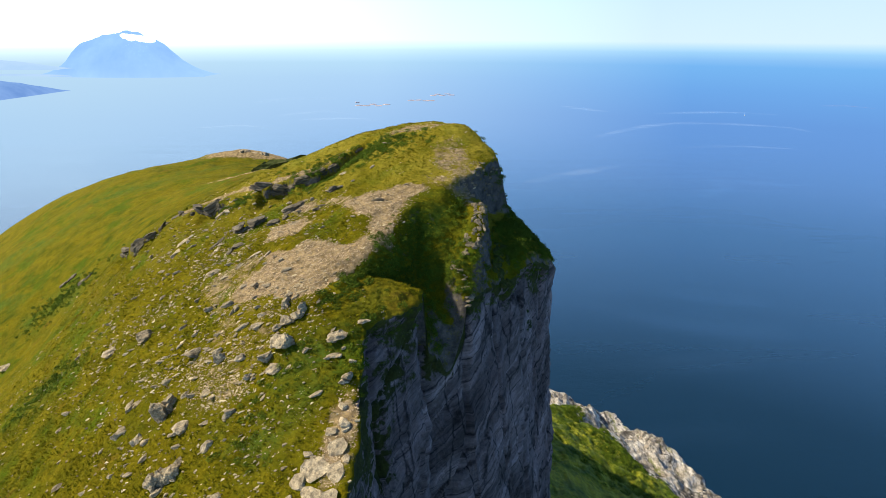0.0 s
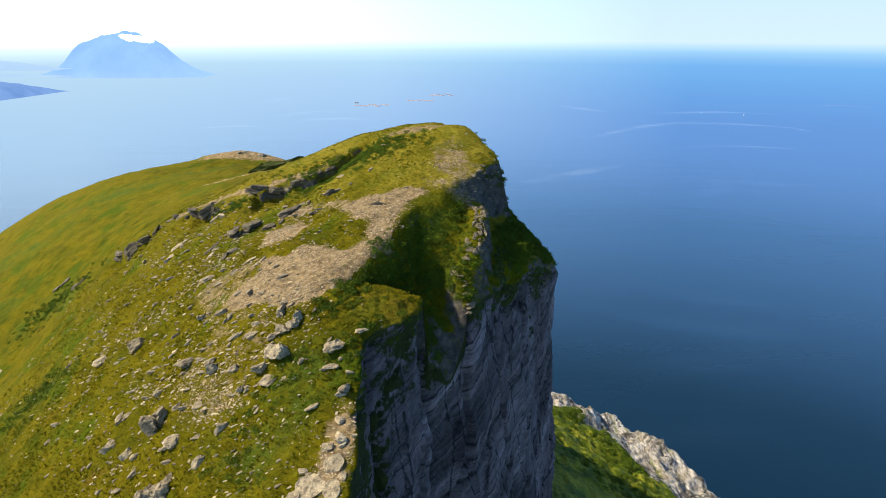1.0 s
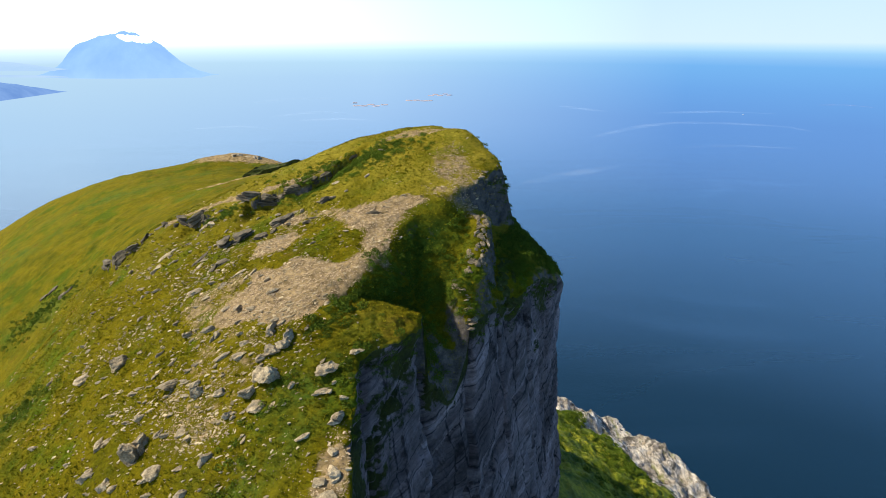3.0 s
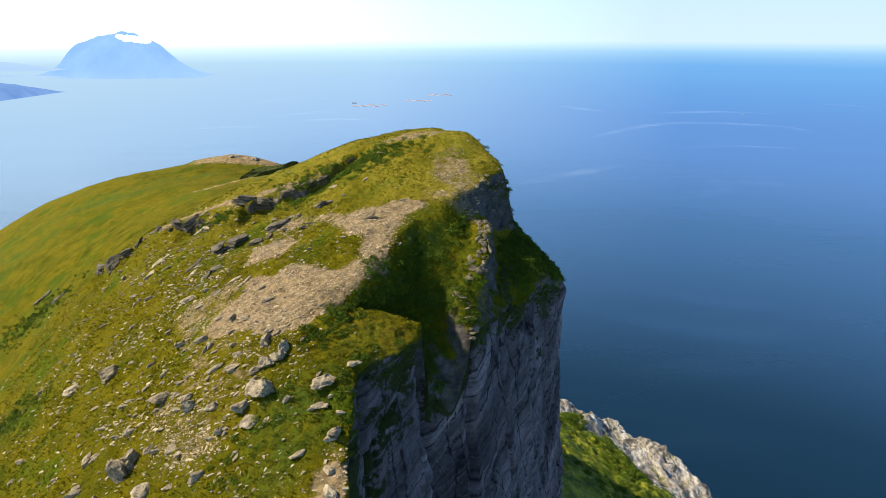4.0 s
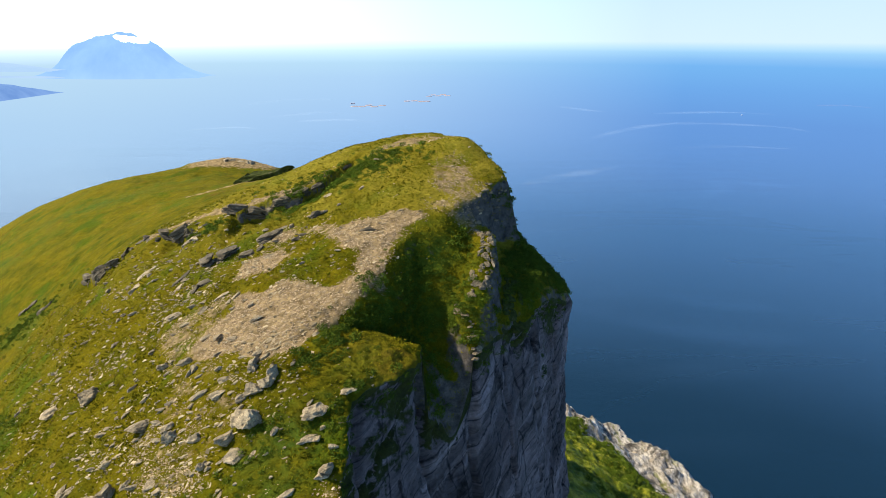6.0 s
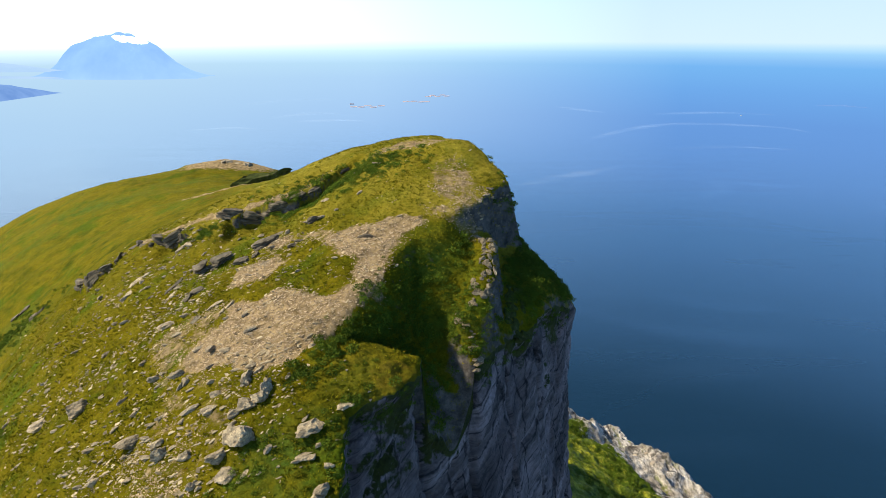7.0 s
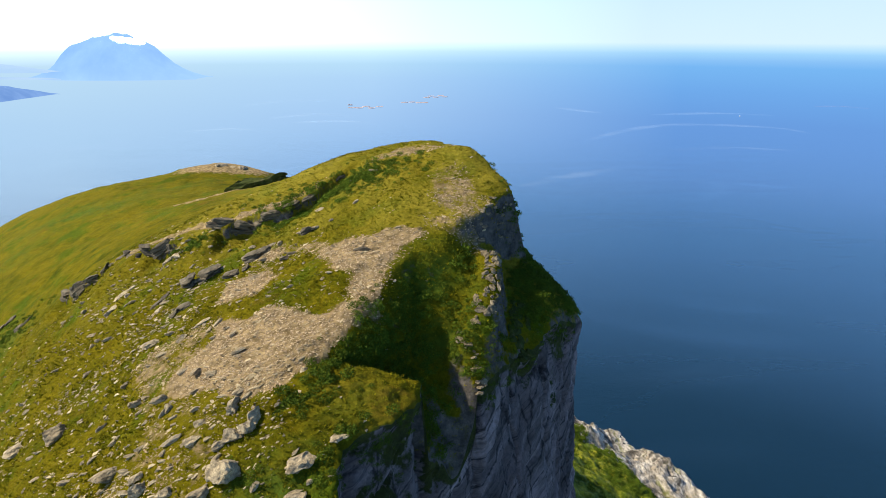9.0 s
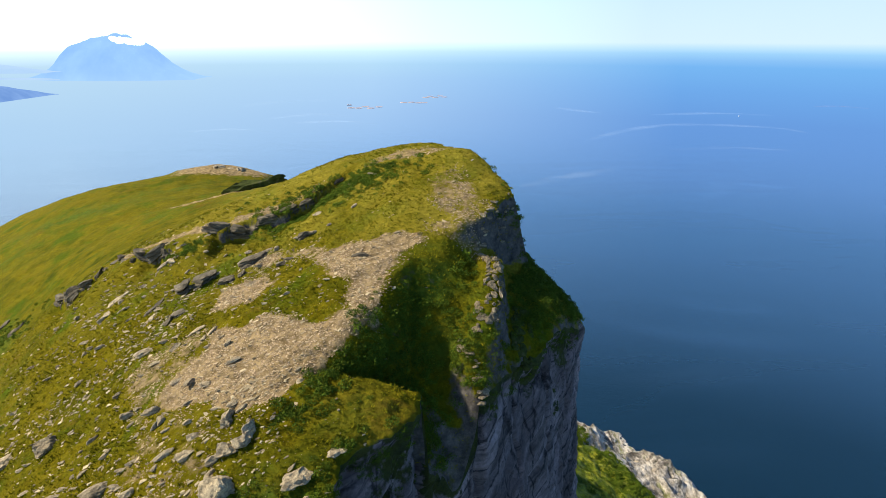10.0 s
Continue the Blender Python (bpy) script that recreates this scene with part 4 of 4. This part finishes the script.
    tagged(p, "pale bedded plate of rock on the cliff shoulder", "rock", "plates on the shoulder")
# and along the edge of the dark face above
for i in range(26):
    ky = 120.5 + 10.5 * i / 25
    kx = float(bluff_line(np.array(ky))) - rng.uniform(0.3, 1.6)
    w = rng.uniform(0.6, 1.7)
    v, f = hewn(rng, w, w * rng.uniform(0.5, 0.9), rng.uniform(0.25, 0.5))
    p = mesh_from("flat_rock", v, f, PLATE, True)
    p.matrix_world = pose(kx, ky, height_at(kx, ky) + 0.05, rng.uniform(-8, 8), rng.uniform(-4, 12), rng.uniform(-80, 60))
    tagged(p, "pale bedded plate of rock on the cliff shoulder", "rock", "plates on the shoulder")
# bedrock through the turf seaward of the spine; shade put into its dark colour
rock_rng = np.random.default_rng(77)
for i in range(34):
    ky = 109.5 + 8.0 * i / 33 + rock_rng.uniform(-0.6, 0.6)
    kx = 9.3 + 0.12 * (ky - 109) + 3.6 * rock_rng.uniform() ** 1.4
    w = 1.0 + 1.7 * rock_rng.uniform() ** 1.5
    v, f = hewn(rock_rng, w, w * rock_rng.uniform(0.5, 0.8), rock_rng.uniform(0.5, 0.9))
    p = mesh_from("flat_rock", v, f, MOSS_AND_SHADE, True)
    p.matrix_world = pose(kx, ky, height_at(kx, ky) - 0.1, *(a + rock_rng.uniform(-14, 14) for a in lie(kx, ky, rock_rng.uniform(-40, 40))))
    tagged(p, "bedrock slab with shade in its dark colour, in steep turf below the spine", "rock", "bedrock on the shoulder")
# broken rock along the crest of the rib
for i in range(24):
    ky = 100.4 + 6.3 * i / 23
    kx = float(np.interp(ky, [96, 100.5, 104, 108], [5.6, 4.6, 2.7, 1.1])) + rng.uniform(-0.4, 1.0)
    w = rng.uniform(0.5, 1.5)
    p = place_mesh("flat_rock", rng, (kx, ky), (w, w * rng.uniform(0.6, 0.9), w * rng.uniform(0.3, 0.5)), (rng.uniform(-10, 10), rng.uniform(-14, 14), rng.uniform(0, 180)), PLATE, 3, True, 0.5, 14)
    tagged(p, "broken pale rock on the crest of the rib", "rock", "rocks on the rib")
# cracked pale pavement at the cliff edge
for kx, ky, w, d in [(-14.6, 62.6, 3.6, 3.0), (-16.6, 61.4, 2.6, 2.2), (-12.6, 64.4, 2.6, 2.4), (-12.2, 61.6, 2.4, 2.6), (-15.0, 59.6, 3.0, 2.2), (-12.6, 58.8, 2.4, 1.8), (-13.6, 66.6, 1.5, 1.2), (-11.9, 67.0, 1.2, 1.5), (-17.6, 59.2, 1.4, 1.1), (-16.0, 64.2, 1.3, 0.9), (-11.4, 63.2, 1.0, 1.4)]:
    v, f = hewn(rng, w * 1.15, d * 1.15, 0.8)
    v[:, 2] = np.minimum(v[:, 2], 0.2 + 0.03 * np.sign(vnoise(v[:, 0] * 1.3 + kx, v[:, 1] * 1.3 + ky)))
    p = mesh_from("flat_rock", v, f, PALE, True)
    p.matrix_world = pose(kx, ky, height_at(kx, ky) + rng.uniform(-0.04, 0.06), *lie(kx, ky, rng.uniform(-40, 40)))
    tagged(p, "broad pale sunlit rock slab on the cliff edge", "rock", "slabs on the rim")
for kx, ky, w, d in [(-12.6, 70.4, 1.3, 1.7), (-13.0, 74.2, 2.2, 1.3), (-12.4, 77.6, 1.6, 1.0), (-12.2, 67.6, 1.5, 2.0)]:
    p = place_mesh("flat_rock", rng, (kx, ky), (w, d, 0.9), (4, 10, rng.uniform(-40, 40)), PALE, 3, True, 0.35, 14)
    tagged(p, "pale sunlit rock slab on the cliff edge", "rock", "slabs on the rim")


# ---- strewn stones, grass and shrubs ----
def strew(name, rng, spots, sizes, shapes, material, label, category, lift=0.0, flat=True, grain=None):
    """Many small pieces in one mesh: shape arrays copied to every spot with a random turn and size."""
    verts, faces, base = [], [], 0
    z = top(spots[:, 0], spots[:, 1]) if spots.shape[1] == 2 else spots[:, 2]
    pick = rng.integers(0, len(shapes), len(spots))
    for k, (v, f) in enumerate(shapes):
        m = np.nonzero(pick == k)[0]
        if not len(m):
            continue
        a = rng.uniform(0, 2 * math.pi, len(m)) if grain is None else radians(grain) + rng.normal(0, 0.5, len(m))
        c, s = np.cos(a)[:, None], np.sin(a)[:, None]
        g = sizes[m][:, None]
        x, y = v[None, :, 0] * c - v[None, :, 1] * s, v[None, :, 0] * s + v[None, :, 1] * c
        p = np.stack([spots[m, 0][:, None] + x * g, spots[m, 1][:, None] + y * g, z[m][:, None] + lift * g + v[None, :, 2] * g], -1)
        verts.append(p.reshape(-1, 3))
        faces.append((f[None] + base + (np.arange(len(m)) * len(v))[:, None, None]).reshape(-1, f.shape[1]))
        base += len(m) * len(v)
    ob = mesh_from(name, np.concatenate(verts), np.concatenate(faces), material, flat)
    return tagged(ob, label, category, kind="stuff")


def sample(rng, n, box, density):
    """n spots in box where density (0 to 1) allows, inside the rim."""
    kept = np.zeros((0, 2))
    while len(kept) < n:
        p = np.stack([rng.uniform(box[0], box[1], 4 * n), rng.uniform(box[2], box[3], 4 * n)], -1)
        ok = (rng.uniform(size=len(p)) < density(p[:, 0], p[:, 1])) & (p[:, 0] < np.interp(p[:, 1], RIM_Y, RIM_X) - 0.3)
        kept = np.concatenate([kept, p[ok]])
    return kept[:n]


def chip_points(rng):
    """A small angular stone: a flat block with its corners knocked about."""
    v = np.array([(a, b, c) for a in (-1, 1) for b in (-1, 1) for c in (-1, 1)], float)
    v = v * (1, rng.uniform(0.35, 0.7), rng.uniform(0.16, 0.32)) * rng.uniform(0.3, 1.0, (8, 3))
    v[:, 2] += v[:, 0] * rng.uniform(-0.3, 0.3)
    return v * 0.75, np.array([(0, 1, 3, 2), (4, 6, 7, 5), (0, 4, 5, 1), (2, 3, 7, 6), (0, 2, 6, 4), (1, 5, 7, 3)])


chips = [chip_points(rng) for _ in range(14)]
spots = sample(rng, 26000, (-45, 12, 60, 150), lambda x, y: np.clip(scree(x, y) * 1.5 - 0.3 + 0.5 * fbm(x * 0.3, y * 0.3, 44.0, 3), 0, 1) * (scree(x, y) > 0.15))
strew("gravel", rng, spots, 0.08 + 0.26 * rng.uniform(size=len(spots)) ** 2.4, chips, GRAVEL, "tan frost-shattered gravel on the bare patches", "gravel", 0.0)


def stony(x, y):
    near = np.exp(-((x + 33) / 14) ** 2 - ((y - 82) / 17) ** 2)
    mid = 0.55 * np.exp(-((x + 48) / 20) ** 2 - ((y - 118) / 18) ** 2)
    patch = smooth(-0.1, 0.5, fbm(x * 0.13, y * 0.13, 12.0, 3))
    return np.clip((0.035 + near + mid + 0.4 * scree(x, y)) * (0.25 + 0.75 * patch), 0, 1) * (1 - 0.9 * smooth(-11, -8, x) * (y > 92) * (y < 122)) * (1 - 0.75 * smooth(-45, -35, x) * smooth(124, 130, y)) * (1 - 0.8 * smooth(-19, -15, x) * (y > 72) * (y < 95))


spots = sample(rng, 15000, (-110, 12, 56, 165), stony)
strew("field_stones", rng, spots, 0.08 + 0.6 * rng.uniform(size=len(spots)) ** 5.0, chips, STONE, "pale stones strewn over the grassy slope", "stones", -0.04, grain=40)


def tuft(rng, blades, height, spread):
    v, f = [], []
    for i in range(blades):
        a, r = rng.uniform(0, 2 * math.pi), rng.uniform(0, spread)
        x, y, w, h = r * math.cos(a), r * math.sin(a), rng.uniform(0.04, 0.08), height * rng.uniform(0.6, 1.0)
        b = rng.uniform(0, math.pi)
        dx, dy = w * math.cos(b), w * math.sin(b)
        lean_x, lean_y = math.cos(a) * 0.8 * h + 0.12, math.sin(a) * 0.8 * h - 0.06
        v += [(x - dx, y - dy, -0.08), (x + dx, y + dy, -0.08), (x + lean_x, y + lean_y, h)]
        f.append((3 * i, 3 * i + 1, 3 * i + 2))
    return np.array(v), np.array(f)


tufts = [tuft(rng, 7, rng.uniform(0.10, 0.2), 0.34) for _ in range(8)]
spots = sample(rng, 45000, (-100, 25, 56, 165), lambda x, y: np.clip(1 - 1.6 * scree(x, y), 0, 1) * (0.35 + 0.65 * smooth(-0.4, 0.5, fbm(x * 0.2, y * 0.2, 30.0, 3))) * np.exp(-np.maximum(np.hypot(x + 20, y - 85) - 35, 0) / 45))
strew("grass", rng, spots, rng.uniform(0.6, 1.3, len(spots)), tufts, GRASS, "olive and straw-coloured mountain grass in tufts", "grass")


def bush(rng, leaves, flatness=0.75):
    """A dome of many small leaf blades."""
    d = rng.normal(size=(leaves, 3))
    d /= np.linalg.norm(d, axis=1)[:, None]
    d[:, 2] = np.abs(d[:, 2])
    c = d * rng.uniform(0.55, 1.05, leaves)[:, None] * (1, 1, flatness)
    c *= (1 + 0.25 * vnoise(d[:, 0] * 2.5 + leaves, d[:, 1] * 2.5, d[:, 2] * 2.5))[:, None]
    a, b = rng.normal(size=(leaves, 3)), rng.normal(size=(leaves, 3))
    a = a / np.linalg.norm(a, axis=1)[:, None] * rng.uniform(0.08, 0.15, leaves)[:, None]
    b = b / np.linalg.norm(b, axis=1)[:, None] * rng.uniform(0.06, 0.11, leaves)[:, None]
    v = np.stack([c - a, c + b, c + a, c - b], 1).reshape(-1, 3)
    return v, np.arange(leaves * 4).reshape(-1, 4)


bushes = [bush(rng, 190) for _ in range(8)]


def gully(x, y):
    """The shaded green slope and the brushy rim."""
    drop_in = smooth(0.6, 2.5, land(x, y) - bench(x, y) - np.maximum(-4.5 - x, 0) * 1.5)
    left = 1 - 0.9 * smooth(-6.5, -1.0, x + 0.4 * (y - 106) * (y < 106))
    along = np.clip(((x + 8.2) * -9 + (y - 102) * -12.5) / 237, 0, 1)
    bank = 0.5 * np.exp(-(np.hypot(x + 8.2 + 9 * along, y - 102 + 12.5 * along) / 1.7) ** 2)
    edge = bank + 0.3 * np.exp(-((x + 9.0) / 2.2) ** 2 - ((y - 100) / 5) ** 2) + 0.10 * np.exp(-((x + 13) / 4) ** 2 - ((y - 92) / 4) ** 2) + 0.35 * np.exp(-((x - np.interp(y, RIM_Y, RIM_X)) / 2.0) ** 2 - ((y - 82) / 6) ** 2)
    flank = 0.45 * np.exp(-((x - 4) / 2.6) ** 2 - ((y - 104.5) / 5) ** 2)
    crest = flank + 0.12 * np.exp(-((x - bluff_line(y) - 0.2) / 0.7) ** 2) * (y > 130) * (y < 143)
    edge = edge + crest
    shoulder = 0.7 * smooth(9, 13, x) * smooth(112, 120, y)
    bare = np.exp(-((x - bluff_line(y) - 1.0) / 1.6) ** 2) * smooth(104, 110, y) * (1 - smooth(129, 132, y))
    return np.clip((drop_in * (left + shoulder) * (y > 95) + edge) * (1 - bare), 0, 1)


spots = sample(rng, 2000, (-23, 26, 76, 147), gully)
strew("shrubs", rng, spots, 0.35 + 0.75 * rng.uniform(size=len(spots)) ** 1.6, bushes, SHRUB, "dense dark-green dwarf shrubs on the shaded slope", "shrubs", -0.1, False)

hang = rng.integers(0, len(run), 1600)
deep = rng.integers(1, 34, 1600)
keep = (((ey[hang] > 72) & (ey[hang] < 93)) | ((ey[hang] > 101) & (ey[hang] < 126) & (deep < 14))) & (rng.uniform(size=1600) < np.exp(-deep / 14.0))
spots = wall[hang[keep], deep[keep]]
strew("hanging_shrubs", rng, spots, 0.25 + 0.5 * rng.uniform(size=len(spots)), bushes, SHRUB, "dark-green plants hanging over the cliff rim", "shrubs", -0.2, False)


def fresh(x, y):
    def at(a, b, r, q):
        return np.exp(-((x - a) / r) ** 2 - ((y - b) / q) ** 2)
    return np.clip(0.35 * at(-112, 170, 9, 7) + 0.4 * at(-79, 111, 6, 4)  + at(-45, 137, 3, 2) + at(-27, 139.5, 5, 2) + 0.8 * at(-17, 139, 9, 3.5) + 0.6 * at(-22, 143, 8, 3) + 0.15 * at(-24, 69, 4, 5) + 0.5 * at(-20.5, 79, 1.5, 3), 0, 1)


spots = sample(rng, 1500, (-180, 0, 60, 260), fresh)
strew("green_shrubs", rng, spots, 0.25 + 0.6 * rng.uniform(size=len(spots)) ** 1.5 * np.where(spots[:, 0] < -70, 1.1, 1.0), bushes, FRESH, "low fresh-green willow scrub in patches on the heath", "shrubs", -0.1, False)

# ---- scrub and blocks on the coast below ----
def coast_height(x, y):
    i = np.clip(np.searchsorted(cx[:, 0], x), 0, cx.shape[0] - 1)
    j = np.clip(np.searchsorted(cy[0], y), 0, cy.shape[1] - 1)
    return cz[i, j], sea_way[i, j]


px_, py_ = rng.uniform(60, 200, 18000), rng.uniform(345, 520, 18000)
pz_, way_ = coast_height(px_, py_)
keep = (way_ > 46) & (way_ < 120) & (rng.uniform(size=18000) < 0.4 + 0.75 * smooth(-0.2, 0.4, fbm(px_ * 0.03, py_ * 0.03, 91.0, 3)) - 0.2 * smooth(0.0, 0.3, -fbm(px_ * 0.03, py_ * 0.03, 91.0, 3)))
spots = np.stack([px_, py_, pz_], -1)[keep][:2600]
strew("coast_scrub", rng, spots, 0.8 + 2.0 * rng.uniform(size=len(spots)) ** 1.8, bushes[:4], FRESH, "dark birch and willow scrub on the coastal slope", "shrubs", -0.2, False)
count = 0
while count < 22:
    kx, ky = rng.uniform(85, 215), rng.uniform(370, 560)
    z, way = (float(a) for a in coast_height(np.array(kx), np.array(ky)))
    if not 3 < way < 34:
        continue
    w = 2.5 + 5.0 * rng.uniform() ** 1.5
    v, f = rock_points(rng, 3, 14)
    ob = mesh_from("shore_rock", v * (w / 2, w * rng.uniform(0.3, 0.5), w * rng.uniform(0.15, 0.28)), f, SHORE, True)
    ob.matrix_world = pose(kx, ky, z - 0.09 * w, rng.uniform(-15, 15), rng.uniform(-15, 15), 32 + rng.uniform(-30, 30))
    tagged(ob, "pale blocky shore rock above the waterline", "rock", "shore rocks")
    count += 1

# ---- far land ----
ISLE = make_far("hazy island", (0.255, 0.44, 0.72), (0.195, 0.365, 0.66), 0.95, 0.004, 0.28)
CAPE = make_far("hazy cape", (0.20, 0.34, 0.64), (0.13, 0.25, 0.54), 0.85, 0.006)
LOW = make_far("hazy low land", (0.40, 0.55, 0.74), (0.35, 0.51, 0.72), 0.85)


def far_land(name, x0, x1, y, depth, outline, material, at, label, rough=0.05, taper=0.0):
    """Far hills: a height field over a strip x0..x1, whose skyline is the outline (share of width, height in metres)."""
    u, v = np.meshgrid(np.linspace(0, 1, 160), np.linspace(-1, 1, 40), indexing="ij")
    us, hs = zip(*outline)
    h = np.interp(u, us, hs) * np.clip(1 - np.abs(v) ** 1.5, 0, 1) ** 0.8
    h = h * (1 + rough * fbm(u * 16, v * 5, 3.0, 4)) - 4 * (np.abs(v) > 0.97)
    X, Y = x0 + (x1 - x0) * u, y + depth * v * (1 - taper * u ** 3) * (0.25 + 0.75 * np.sin(math.pi * np.clip(u, 0.04, 1 - 0.04 * (taper == 0))) ** 0.5 if taper == 0 else 1)
    d = np.hypot(X, Y)
    k = min(at / math.hypot((x0 + x1) / 2, y), 1.0)
    g = np.stack([X * k, Y * k, EYE_Z + (h - d * d / 12742000 - EYE_Z) * k], -1)
    ob = sheet(name, g[::-1], material)
    return tagged(ob, label, "far land", kind="structure")


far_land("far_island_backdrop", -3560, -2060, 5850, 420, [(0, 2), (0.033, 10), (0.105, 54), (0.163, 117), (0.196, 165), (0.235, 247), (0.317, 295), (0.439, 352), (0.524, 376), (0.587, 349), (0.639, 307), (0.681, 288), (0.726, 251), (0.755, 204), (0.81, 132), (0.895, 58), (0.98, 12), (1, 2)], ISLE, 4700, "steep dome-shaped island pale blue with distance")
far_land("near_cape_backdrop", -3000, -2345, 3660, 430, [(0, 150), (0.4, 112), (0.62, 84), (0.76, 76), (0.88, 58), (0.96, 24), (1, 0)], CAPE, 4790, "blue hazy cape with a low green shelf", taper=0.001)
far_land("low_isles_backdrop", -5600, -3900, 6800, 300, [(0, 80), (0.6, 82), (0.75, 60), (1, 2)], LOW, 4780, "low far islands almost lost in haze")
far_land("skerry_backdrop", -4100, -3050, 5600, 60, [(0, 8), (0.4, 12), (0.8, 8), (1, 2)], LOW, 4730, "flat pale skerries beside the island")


# ---- cloud on the island ----
def cloud():
    n = Nodes("cloud", 1.0, 0.0)
    # emission whitens the cloud where its underside falls into shade
    n.bsdf.inputs["Emission Color"].default_value, n.bsdf.inputs["Emission Strength"].default_value = (0.85, 0.95, 1.0, 1), 0.5
    mat = n.colour((0.9, 0.92, 0.95))
    thin = n.add("ShaderNodeMixShader")                 # wisps let the mountain show through
    n.link(n.ramp(n.noise(0.012, 6, 0.65), (0.35, 0.85), (0.65, 0.25)), thin.inputs[0])
    n.link(n.bsdf.outputs[0], thin.inputs[1])
    n.link(n.add("ShaderNodeBsdfTransparent").outputs[0], thin.inputs[2])
    n.link(thin.outputs[0], n.tree.nodes["Material Output"].inputs["Surface"])
    rng_c = np.random.default_rng(3)
    verts, faces, base = [], [], 0
    for i in range(34):
        u = i / 33
        v, f = BALL[3]
        r = 11 + 18 * math.sin(math.pi * min(1, 0.12 + u * 0.95)) ** 0.8 * (1.15 - 0.5 * u)
        c = np.array([-2632 + 225 * u + rng_c.uniform(-12, 12), 5520 + rng_c.uniform(-40, 40), 325 - 34 * u + rng_c.uniform(-12, 8)])
        p = v * (r * 1.7, r * 1.5, r * 0.75) * (1 + 0.18 * fbm(v[:, 0] * 2 + i, v[:, 1] * 2, v[:, 2] * 2, 3))[:, None] + c
        verts.append(p)
        faces.append(f + base)
        base += len(v)
    p = np.concatenate(verts)
    k = 4700 / 6490
    p = np.stack([p[:, 0] * k, p[:, 1] * k, EYE_Z + (p[:, 2] - 3.0 - EYE_Z) * k], -1)
    ob = mesh_from("cloud", p, np.concatenate(faces), mat)
    tagged(ob, "small white cap cloud on the island summit", "cloud", kind="stuff")


cloud()


# ---- fish farm and boat ----
def simple(name, colour, roughness=0.6):
    n = Nodes(name, roughness, 0.4)
    return n.colour(n.mix(0.5, colour, n.ramp(n.noise(0.3, 4, 0.6), (0.3, 0.7), (0.7, 1.1)), "MULTIPLY"))


FLOAT, NET, HULL, CABIN = simple("weathered float", (0.62, 0.42, 0.36)), simple("net", (0.30, 0.33, 0.40)), simple("hull", (0.75, 0.76, 0.78)), simple("barge", (0.55, 0.44, 0.42))


def torus(major, minor, sides=28, ring=6):
    a, b = np.meshgrid(np.arange(sides) * 2 * math.pi / sides, np.arange(ring) * 2 * math.pi / ring, indexing="ij")
    v = np.stack([(major + minor * np.cos(b)) * np.cos(a), (major + minor * np.cos(b)) * np.sin(a), minor * np.sin(b)], -1).reshape(-1, 3)
    f = [(i * ring + j, ((i + 1) % sides) * ring + j, ((i + 1) % sides) * ring + (j + 1) % ring, i * ring + (j + 1) % ring) for i in range(sides) for j in range(ring)]
    return v, np.array(f)


def pen(radius):
    base = new("fish_pen")
    tagged(base, "round floating fish pen with netting at sea", "fish pen", "fish farm pens")
    for name, r, t, z, m in (("float_ring", radius, 0.9, 0.3, FLOAT), ("inner_ring", radius - 2.4, 0.7, 0.3, FLOAT), ("handrail", radius - 1.0, 0.2, 1.6, FLOAT)):
        v, f = torus(r, t)
        mesh_from(name, v + (0, 0, z), f, m).parent = base
    a = np.arange(28) * 2 * math.pi / 28
    v = np.concatenate([np.stack([(radius - 3.4) * np.cos(a), (radius - 3.4) * np.sin(a), 0 * a + 0.5], -1), [[0, 0, 1.2]]])
    mesh_from("net", v, np.array([(i, (i + 1) % 28, 28) for i in range(28)]), NET).parent = base
    return base


first_pen = pen(18)
PENS = [(-391, 3262), (-330, 3258), (-365, 3330), (-295, 3322), (-430, 3270), (-180, 3560), (-140, 3575), (-100, 3540), (-70, 3555), (-65, 3870), (-10, 3890), (45, 3910), (-40, 3960), (20, 3985)]
first_pen.matrix_world = pose(*PENS[0], 0)
for kx, ky in PENS[1:]:
    copy_thing(first_pen, pose(kx, ky, 0, 0, 0, (kx * 7) % 90))


def box(name, size, at, material, parent, bevel=0.1):
    bm = bmesh.new()
    bmesh.ops.create_cube(bm, size=1.0)
    bmesh.ops.scale(bm, vec=size, verts=bm.verts)
    bmesh.ops.bevel(bm, geom=bm.edges[:], offset=min(size) * bevel, segments=1, affect="EDGES")
    bmesh.ops.translate(bm, vec=at, verts=bm.verts)
    me = bpy.data.meshes.new(name)
    bm.to_mesh(me)
    bm.free()
    me.materials.append(material)
    ob = new(name, me)
    ob.parent = parent
    return ob


barge = new("feed_barge")
tagged(barge, "dark feed barge moored beside the fish pens", "barge", "fish farm boats")
box("hull", (24, 9, 3), (0, 0, 0.9), CABIN, barge)
box("cabin", (8, 7, 4), (-6, 0, 4.2), CABIN, barge)
box("hopper", (9, 6, 3), (6, 0, 3.7), CABIN, barge)
barge.matrix_world = pose(-455, 3395, 0, 0, 0, 12)
boat = new("boat")
tagged(boat, "small white motor boat under way at sea", "boat")
v, f = BALL[2]
hull = v * (7.5, 2.4, 2.0)
hull[:, 2] = np.minimum(hull[:, 2], 0.6)
mesh_from("hull", hull + (0, 0, 1.0), f, HULL).parent = boat
box("wheelhouse", (4, 3, 2.6), (-1, 0, 2.9), HULL, boat)
boat.matrix_world = pose(1373, 2935, 0, 0, 0, 35)
